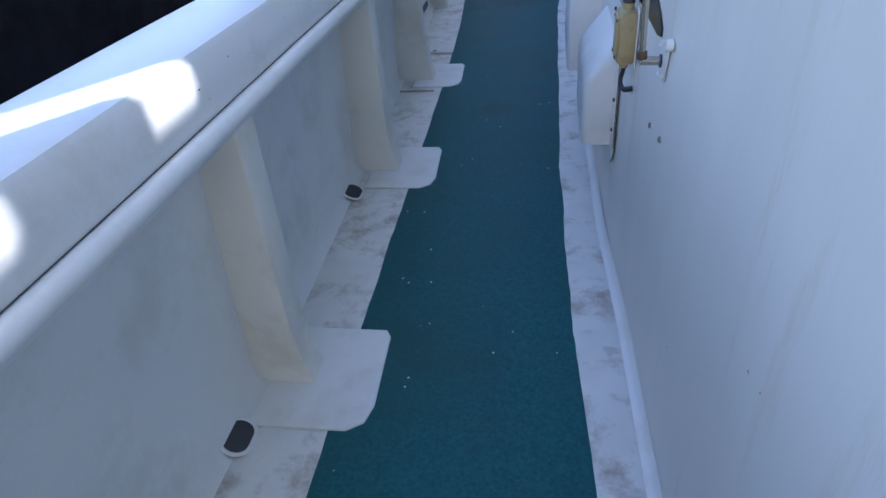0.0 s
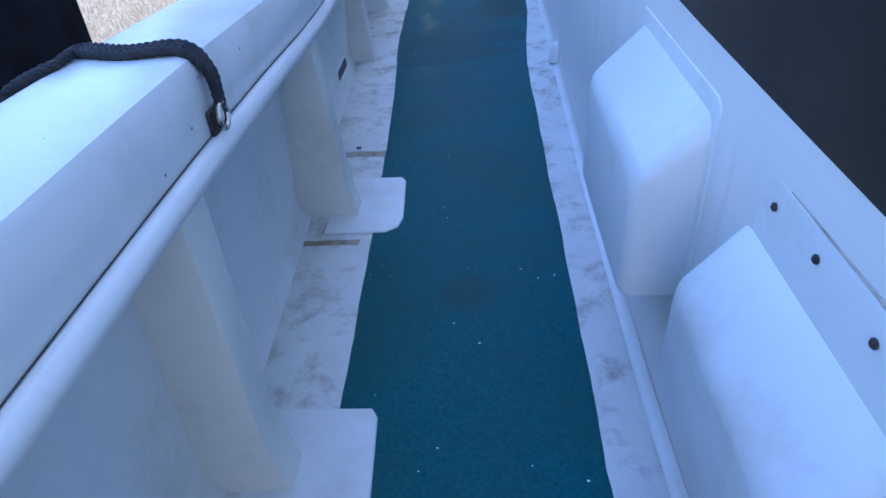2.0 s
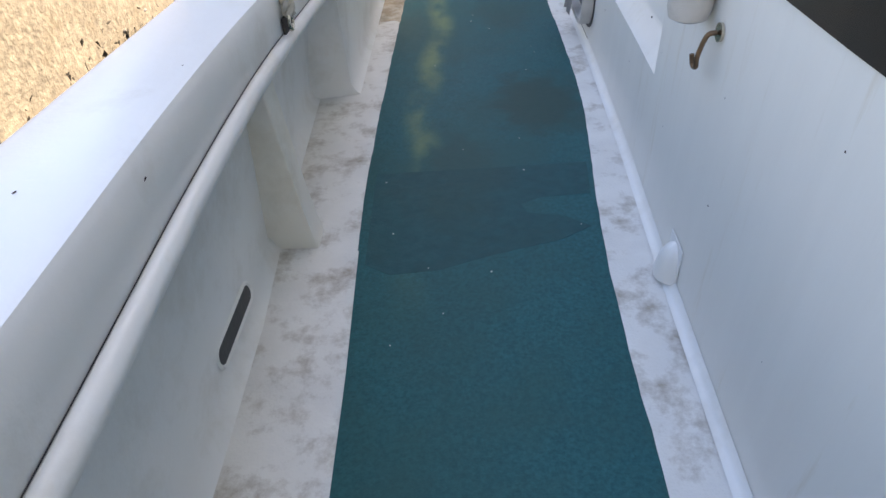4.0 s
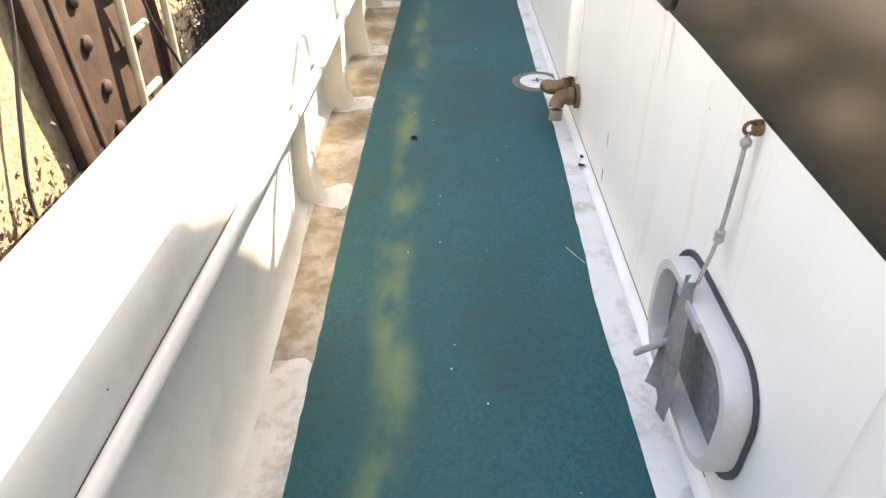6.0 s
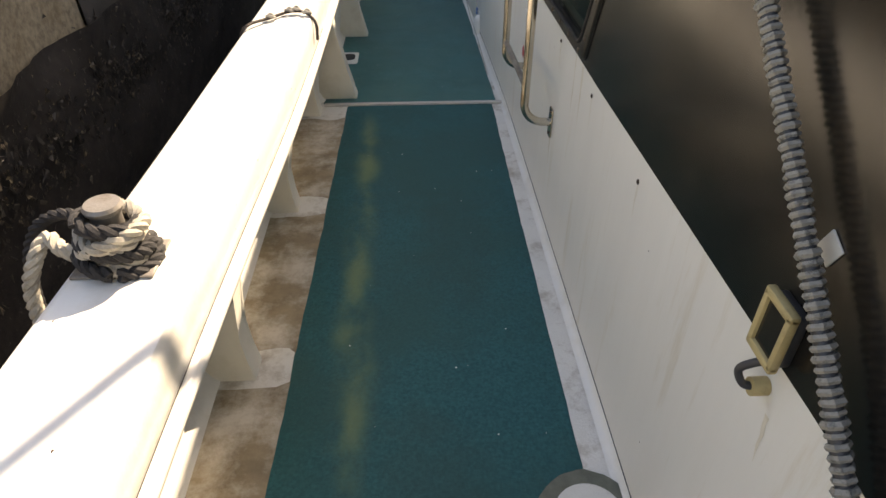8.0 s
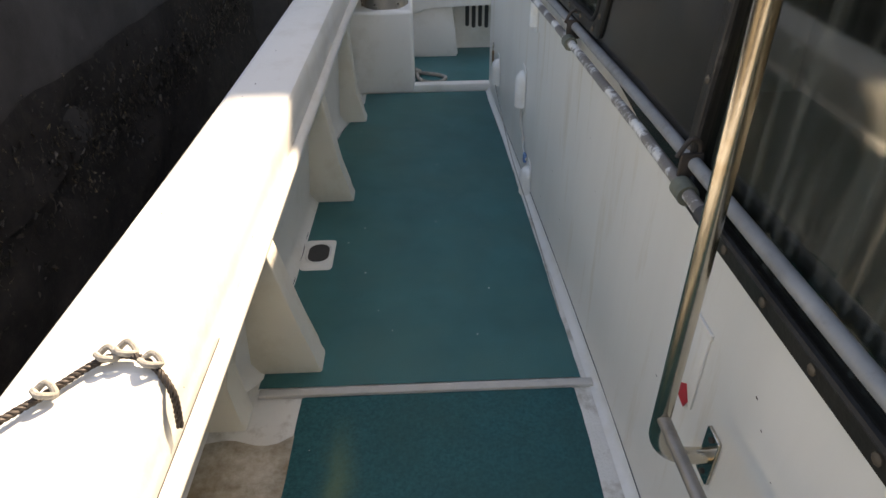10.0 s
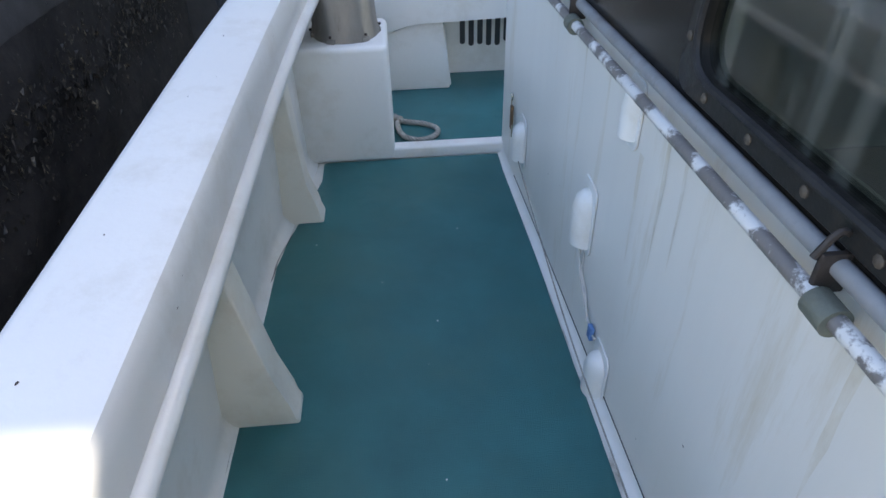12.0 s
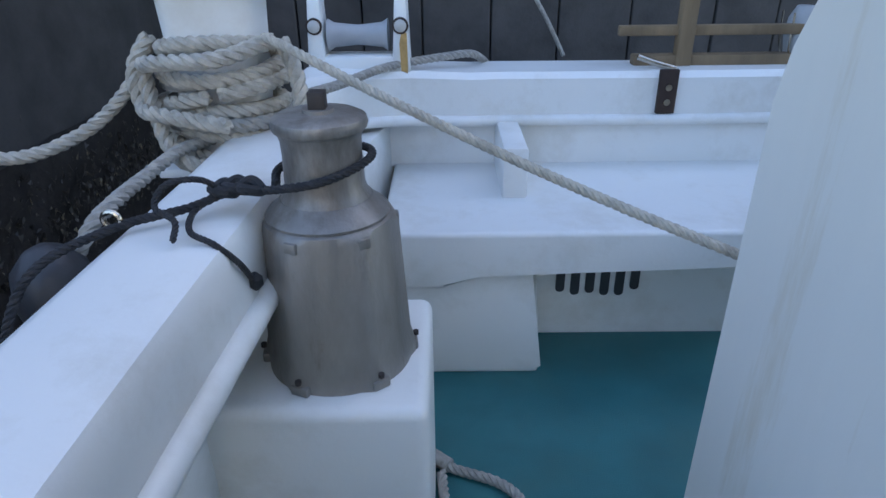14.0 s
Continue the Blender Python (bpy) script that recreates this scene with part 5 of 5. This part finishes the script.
tagged(link("trim_threshold", box((.36, 16.05, 0), (.92, 16.115, .058), .012, 3), M_WHITE, smooth=True), "white raised threshold across the deck", "threshold", kind="structure")

# bow bench, column, back bulwark
tagged(link("wall_bow_side", prism([(-.04, 16.55), (.04, 16.55), (.22, 17.45), (.14, 17.55), (-.1, 17.0)], "z", -1.2, .66, .01), M_WHITE, smooth=True), "white curved corner of the end bulwark", "bulwark", kind="structure")
tagged(link("shelf_bench", prism([(.22, .325), (.40, .325), (.50, .385), (1.7, .39), (1.7, .508), (.22, .508)], "y", 16.80, 17.42, .016, 3), M_WHITE, smooth=True), "broad white shelf across the end of the deck", "shelf", kind="structure")
tagged(link("bench_column", prism([(.22, 0), (.70, 0), (.69, .025), (.675, .38), (.22, .38)], "y", 16.825, 17.1, .014, 3), M_WHITE, smooth=True), "white column carrying the shelf", "column", kind="structure")
tagged(link("wall_end_lower", box((.1, 17.05, 0), (1.75, 17.12, .40)), M_WHITE), "white lower end wall under the shelf", "wall", kind="structure")
tagged(link("wall_end_plate", prism([(.1, .50), (1.75, .50), (1.75, .68), (.1, .68)], "y", 17.40, 17.46), M_WHITE), "white recessed end bulwark plate", "bulwark", kind="structure")
capz = [(-.1, .70), (.2, .685), (.5, .665), (1.2, .66), (1.9, .66)]
bm = bmesh.new()
rows = []
for x in frange(-.05, 1.9, .05):
    z, y = lin(capz, x), lin([(-.05, 17.12), (.1, 17.26), (.3, 17.34), (.6, 17.38), (1.9, 17.40)], x)
    top = z + .17
    rows.append([bm.verts.new(p) for p in ((x, y, z), (x, y, top - .02), (x, y + .02, top), (x, y + .22, top), (x, y + .24, top - .03), (x - .02, y + .26, -1.2), (x, y + .1, z - .01))])
for a, b in zip(rows, rows[1:]):
    for k in range(7):
        bm.faces.new((a[k], a[(k + 1) % 7], b[(k + 1) % 7], b[k]))
bm.faces.new(rows[0])
bm.faces.new(rows[-1][::-1])
tagged(link("wall_end_gunwale", bm, M_WHITE, smooth=True), "white gunwale curving round the end of the deck", "bulwark", kind="structure")
tagged(link("trim_end_rail", tube([(x, lin([(-.05, 17.12), (.1, 17.26), (.3, 17.34), (.6, 17.38), (1.9, 17.40)], x) - .004, lin(capz, x) + .008) for x in frange(-.05, 1.88, .06)], .019, 12), M_WHITE, smooth=True), "white half-round rail along the end gunwale", "trim", kind="structure")
tagged(link("bulwark_frame", box((.585, 17.06, .50), (.665, 17.41, .672), .012), M_WHITE, smooth=True), "white upright frame on the shelf", "frame", "bulwark frames")
grate = thing("drain_grate", (.92, 17.048, .26), "row of dark worn drain slots in the end wall", "drain")
rnd = random.Random(3)
for k in range(6):
    h = rnd.uniform(.15, .19)
    part("slot", prism(rounded(.03, h, .013, 4, -.13 + k * .05, -h / 2 + .07), "y", -.004, .004), M_DARKPL, grate)

# big bollard with rope coils
t = thing("mooring_post", (-.08, 16.62, .80), "white mooring post with a flanged top on the gunwale corner", "mooring post")
bm = prism(rounded(.165, .15, .035, 4), "z", 0, .37)
for v in bm.verts:
    if v.co.z > .3:
        v.co.x, v.co.y = v.co.x * 1.22, v.co.y * 1.22
part("post", bm, M_WHITE, t)
part("flange", prism(rounded(.25, .22, .05, 4), "z", .365, .385, .006), M_WHITE, t)
part("foot", box((-.14, -.12, -.01), (.14, .12, .012), .006), M_WHITE, t)
t = thing("rope_coil", (-.08, 16.62, .80), "thick pale laid rope wound many turns round the mooring post", "rope")
rnd = random.Random(12)
for k in range(9):
    r0, z0, tl = .118 + rnd.uniform(0, .022), .02 + k * .0285, rnd.uniform(-.03, .03)
    ph = rnd.uniform(0, 6)
    pts = [(r0 * math.cos(a) * 1.02, r0 * .95 * math.sin(a), z0 + tl * math.sin(a + ph)) for a in np.linspace(ph, ph + 6.1, 16)]
    part("turn", rope(pts, .0165), M_ROPE if k % 3 else M_ROPEGREY, t)
part("slack_turn", rope([(.15, -.06, .27), (.18, -.08, .19), (.17, -.11, .10), (.08, -.17, .03), (-.06, -.17, .05), (-.115, -.12, .14), (-.135, -.09, .22), (-.09, -.14, .24), (.04, -.16, .25), (.14, -.09, .275)], .017), M_ROPE, t)
part("bight", rope([(-.13, -.05, .28), (-.155, -.09, .22), (-.15, -.1, .15), (-.1, -.15, .14), (.05, -.17, .12)], .017), M_ROPE, t)
part("leading_end", rope([(.12, -.09, .28), (.16, -.13, .275), (.37, -.225, .19), (.603, -.32, .10), (.80, -.395, .03), (.989, -.47, -.03), (1.12, -.52, -.075)], .0098), M_ROPE, t, "taut pale rope running to the cabin corner")
t = thing("mooring_rope", (-.08, 16.6, .8), "pale mooring rope sagging away to the quay", "rope")
part("line", rope([(-.13, -.02, .27), (-.20, -.06, .16), (-.30, -.10, .085), (-.42, -.16, .06), (-.62, -.14, .10), (-.95, .05, .30), (-1.4, .3, .65)], .0145), M_ROPE, t)
t = thing("mooring_rope", (.0, 17.1, .85), "grey rope laid along the end gunwale", "rope")
part("line", rope([(.0, -.42, .06), (.1, -.1, .03), (.22, .22, .02), (.42, .35, .03), (.52, .42, .02), (.6, .7, -.1), (.65, 1.2, -.3)], .014), M_ROPEGREY, t)
t = thing("far_line", (.7, 17.9, 1.2), "thin rope rising from behind the end gunwale", "rope")
part("line", rope([(-.35, .2, .45), (-.1, .1, .1), (.1, 0, -.22), (.2, 0, -.4)], .009), M_ROPEGREY, t)
# fender rope over the corner
t = thing("fender_lashing", (-.1, 16.09, .85), "dark rope and shackle tied from the gunwale to the capstan", "rope")


def rel(*pts):
    return [(x + .1, y - 16.09, z - .85) for x, y, z in pts]


part("line", rope(rel((-.23, 15.90, .70), (-.185, 15.97, .838), (-.106, 16.07, .868), (.0, 16.125, .88), (.055, 16.16, .893), (.12, 16.145, .90), (.2, 16.14, .912), (.262, 16.18, .925), (.282, 16.24, .93), (.25, 16.30, .925), (.17, 16.305, .915), (.12, 16.24, .905), (.128, 16.17, .90)), .0075), M_ROPEDARK, t)
part("tail", rope(rel((.05, 16.15, .897), (.02, 16.13, .925), (-.02, 16.10, .928), (-.035, 16.08, .90), (.0, 16.06, .885), (.005, 16.03, .866)), .0052), M_ROPEDARK, t)
part("tail", rope(rel((.04, 16.15, .892), (.008, 16.12, .876), (.02, 16.06, .868), (.06, 16.04, .856), (.088, 16.05, .82), (.092, 16.09, .768)), .0052), M_ROPEDARK, t)
part("tail_knot", lathe([(.004, -.016), (.013, -.006), (.013, .006), (.004, .016)], rel((.093, 16.1, .758))[0], 10), M_ROPEDARK, t)
for q in rel((.045, 16.155, .893), (.065, 16.16, .896), (.09, 16.15, .898)):
    part("knot", tube(smooth_path([(q[0] - .02, q[1], q[2]), (q[0], q[1] + .016, q[2] + .012), (q[0] + .02, q[1], q[2]), (q[0], q[1] - .016, q[2] + .008), (q[0] - .02, q[1] + .006, q[2] + .004)]), .009, 8), M_ROPEDARK, t)
part("shackle", tube([(-.006 + .013 * math.cos(a), -.01, .03 + .013 * math.sin(a)) for a in np.linspace(0, 6.28, 14)], .0045, 8), M_STEEL, t)
t = thing("fender_rope", (-.1, 16.4, .85), "grey twisted rope from the mooring post down to a fender", "rope")
part("line", rope([(-.0, .13, .02), (-.035, .04, .024), (-.05, -.1, .018), (-.057, -.2, .014), (-.066, -.27, .0), (-.10, -.31, -.06)], .0135), M_ROPEGREY, t)
part("fender", lathe([(.01, -.10), (.05, -.08), (.062, -.02), (.055, .03), (.03, .06), (.01, .07)], (-.115, -.335, -.075), 18), M_DARKPL, t, "dark rubber fender end")

# rope eye on the deck
t = thing("rope_eye", (.5, 16.30, .006), "grey rope with an eye lying on the deck", "rope")
part("loop", rope([(-.12, .14, .03), (-.09, .11, .015), (.03, .06, .014), (.085, .0, .014), (.07, -.07, .014), (.0, -.11, .014), (-.07, -.07, .014), (-.1, .0, .014), (-.11, .09, .016)], .0135), M_ROPEGREY, t)
part("whipping", tube([(-.14, .15, .02), (-.09, .11, .018)], .02, 10), M_ROPEGREY, t)

# roller chock on the end gunwale
t = thing("roller_chock", (.12, 17.38, .84), "white roller chock with rust streaks and a grey roller", "chock")
for x in (-.14, .14):
    ck = part("cheek", prism([(x - .028, 0), (x + .034, 0), (x + .026, .24), (x - .012, .24)], "y", -.03, .08, .008), M_WHITE, t)
    part("pin", lathe([(.02, 0), (.02, .008), (.01, .014)], seg=14, m=pose(x + .005, -.032, .155, 90)), M_FENDER, ck, "pale pin head in a rusty ring")
    part("pin_ring", lathe([(.027, 0), (.027, .004), (.022, .006)], seg=16, m=pose(x + .005, -.030, .155, 90)), M_RUST, ck)
part("sill", box((-.115, -.03, .0), (.12, .08, .06), .012), M_WHITE, t)
part("roller", lathe([(.052, -.10), (.04, -.08), (.032, 0), (.04, .08), (.052, .10)], seg=24, m=pose(0, .03, .12, 0, 90)), M_GREYPL, t, "grey waisted roller")
part("rust_streak", prism([(.150, .145), (.165, .13), (.166, .02), (.160, -.06), (.158, -.165), (.148, -.17), (.144, -.02), (.140, .10)], "y", -.0335, -.031), mat("rust_streak", (.45, .28, .10), .7, var=.3, scale=30, bump=.1), t, "orange rust streak")
# hinged gate behind the end gunwale with gear on it
t = thing("boarding_gate", (1.38, 17.52, .83), "weathered brown timber and steel boarding gate outside the end gunwale", "gate")
part("sill", box((-.30, -.02, -.02), (.45, .04, .035), .006), M_WOOD, t)
part("upright", box((-.155, -.03, -.03), (-.10, .02, .30), .006), M_WOOD, t)
hg = part("hinge", box((-.24, -.145, -.14), (-.175, -.125, .01), .004), M_RUST, t, "rusty hinge plate")
for z in (-.10, -.05):
    part("bolt", cyl((-.207, -.15, z), (-.207, -.143, z), .012, seg=8), M_STEEL, hg)
part("lever", tube(smooth_path([(-.30, -.06, .04), (-.24, -.07, .02), (-.17, -.07, .0)]), .011, 10), M_STEEL, t)
part("rail", box((-.36, -.01, .10), (.30, .02, .135), .005), M_WOOD, t)
part("float", lathe([(.006, -.05), (.04, -.045), (.046, 0), (.04, .045), (.006, .05)], seg=18, m=pose(-.12, -.02, .28, 90)), M_WHITE, t, "white round plate")
t = thing("search_lamp", (1.68, 17.56, .90), "grey bottle-shaped lamp in a wire guard", "lamp")
part("body", lathe([(.02, -.08), (.045, -.04), (.055, .02), (.05, .08), (.03, .12)], seg=18), M_GREYPL, t)
for k in range(5):
    a = 2 * math.pi * k / 5
    part("guard_wire", tube(smooth_path([(.02 * math.cos(a), .02 * math.sin(a), -.09), (.06 * math.cos(a), .06 * math.sin(a), -.02), (.07 * math.cos(a), .07 * math.sin(a), .1)]), .004, 6), M_STEEL, t)

# flecks and leaves on the deck
bm = bmesh.new()
rnd = random.Random(21)
for _ in range(120):
    y = rnd.uniform(1.5, 15.5)
    x, r = rnd.uniform(.03, .8), rnd.uniform(.001, .0042)
    c = Vector((x, y, .0062))
    v = [bm.verts.new(c + Vector((r * math.cos(a) * rnd.uniform(.5, 1.2), r * math.sin(a) * rnd.uniform(.5, 1.2), rnd.uniform(0, .001)))) for a in (0, 1.2, 2.5, 3.8, 5)]
    bm.faces.new(v)
tagged(link("paint_flecks", bm, M_WHITE), "small pale flecks scattered on the deck", "flecks", kind="stuff")
for x, y, r in ((.90, 9.80, .4), (.2, 10.09, 2.1), (.925, 9.87, 1.0)):
    t = thing("dry_leaf", (x, y, .006), "small crumpled dry brown leaf on the deck", "leaf", "dry leaves")
    bm = bmesh.new()
    pts = [(0, 0), (.012, .012), (.03, .014), (.05, .004), (.035, -.01), (.012, -.012)]
    v = [bm.verts.new((px, py, .004 + .008 * math.sin(px * 90 + py * 60))) for px, py in pts]
    bm.faces.new(v)
    bmesh.ops.solidify(bm, geom=bm.faces[:], thickness=.0012)
    part("blade", bm, M_RUST, t).rotation_euler = (0, 0, r)
    part("stalk", tube([(0, 0, .003), (-.02, -.004, .002)], .001, 5), M_RUST, t).rotation_euler = (0, 0, r)

for y, x0, x1 in ((7.62, .05, .20),):
    bm = bmesh.new()
    for k in range(2):
        x = lin(OUT_X, y) + (x0 if k == 0 else x1 - .03)
        add_box(bm, (x, y - .003 + .03 * k, gz(y) - .001), (x + .04 - .01 * k, y + .003 + .03 * k, gz(y) + .0008))
    tagged(link("paint_scratch", bm, M_RUST), "dark scratch in the paint of the gunwale", "scratch")
for y, z, h in ((9.565, .254, .06), (9.575, .104, .06)):
    tagged(link("rust_mark", prism([(y - .006, z - h / 2), (y + .004, z - h / 2 + .01), (y + .008, z + .01), (y + .003, z + h / 2), (y - .004, z + h / 4)], "x", WALL - .0014, WALL - .0004), M_STAIN), "small brown rust mark low on the cabin side", "stain", "rust marks")
t = thing("straw", (.766, 9.236, .006), "pale dry straw lying on the deck edge", "straw")
part("stalk", tube([(0, 0, 0), (.025, -.05, .002), (.05, -.091, .001)], .0018, 5), M_ROPE, t)

# chips and specks in the paint
bm = bmesh.new()
rnd = random.Random(33)
for _ in range(120):
    y = rnd.uniform(1.5, 15.8)
    k = rnd.random()
    r = rnd.uniform(.001, .0032)
    if k < .4:
        x, z, n = wall_x(y) - .0012, rnd.uniform(.08, .78), Vector((1, 0, 0))
        if 7.0 < y < 8.05 and z > .35:
            continue
    elif k < .75:
        x, z, n = rnd.uniform(lin(OUT_X, y) + .05, lin(RAIL_X, y) - .04), gz(y) + .0008, Vector((0, 0, 1))
    else:
        x, z, n = lin(RAIL_X, y) + .0006, lin(RAIL_Z, y) + rnd.uniform(.02, .1), Vector((1, 0, 0))
    u = Vector((0, 1, 0))
    w = n.cross(u)
    c = Vector((x, y, z))
    v = [bm.verts.new(c + (u * math.cos(a) * rnd.uniform(.5, 2.2) + w * math.sin(a) * rnd.uniform(.5, 1.3)) * r) for a in (0, 1.1, 2.3, 3.6, 5)]
    bm.faces.new(v)
tagged(link("paint_chips", bm, M_RUST), "small brown chips and specks in the white paint", "paint chips", kind="stuff")
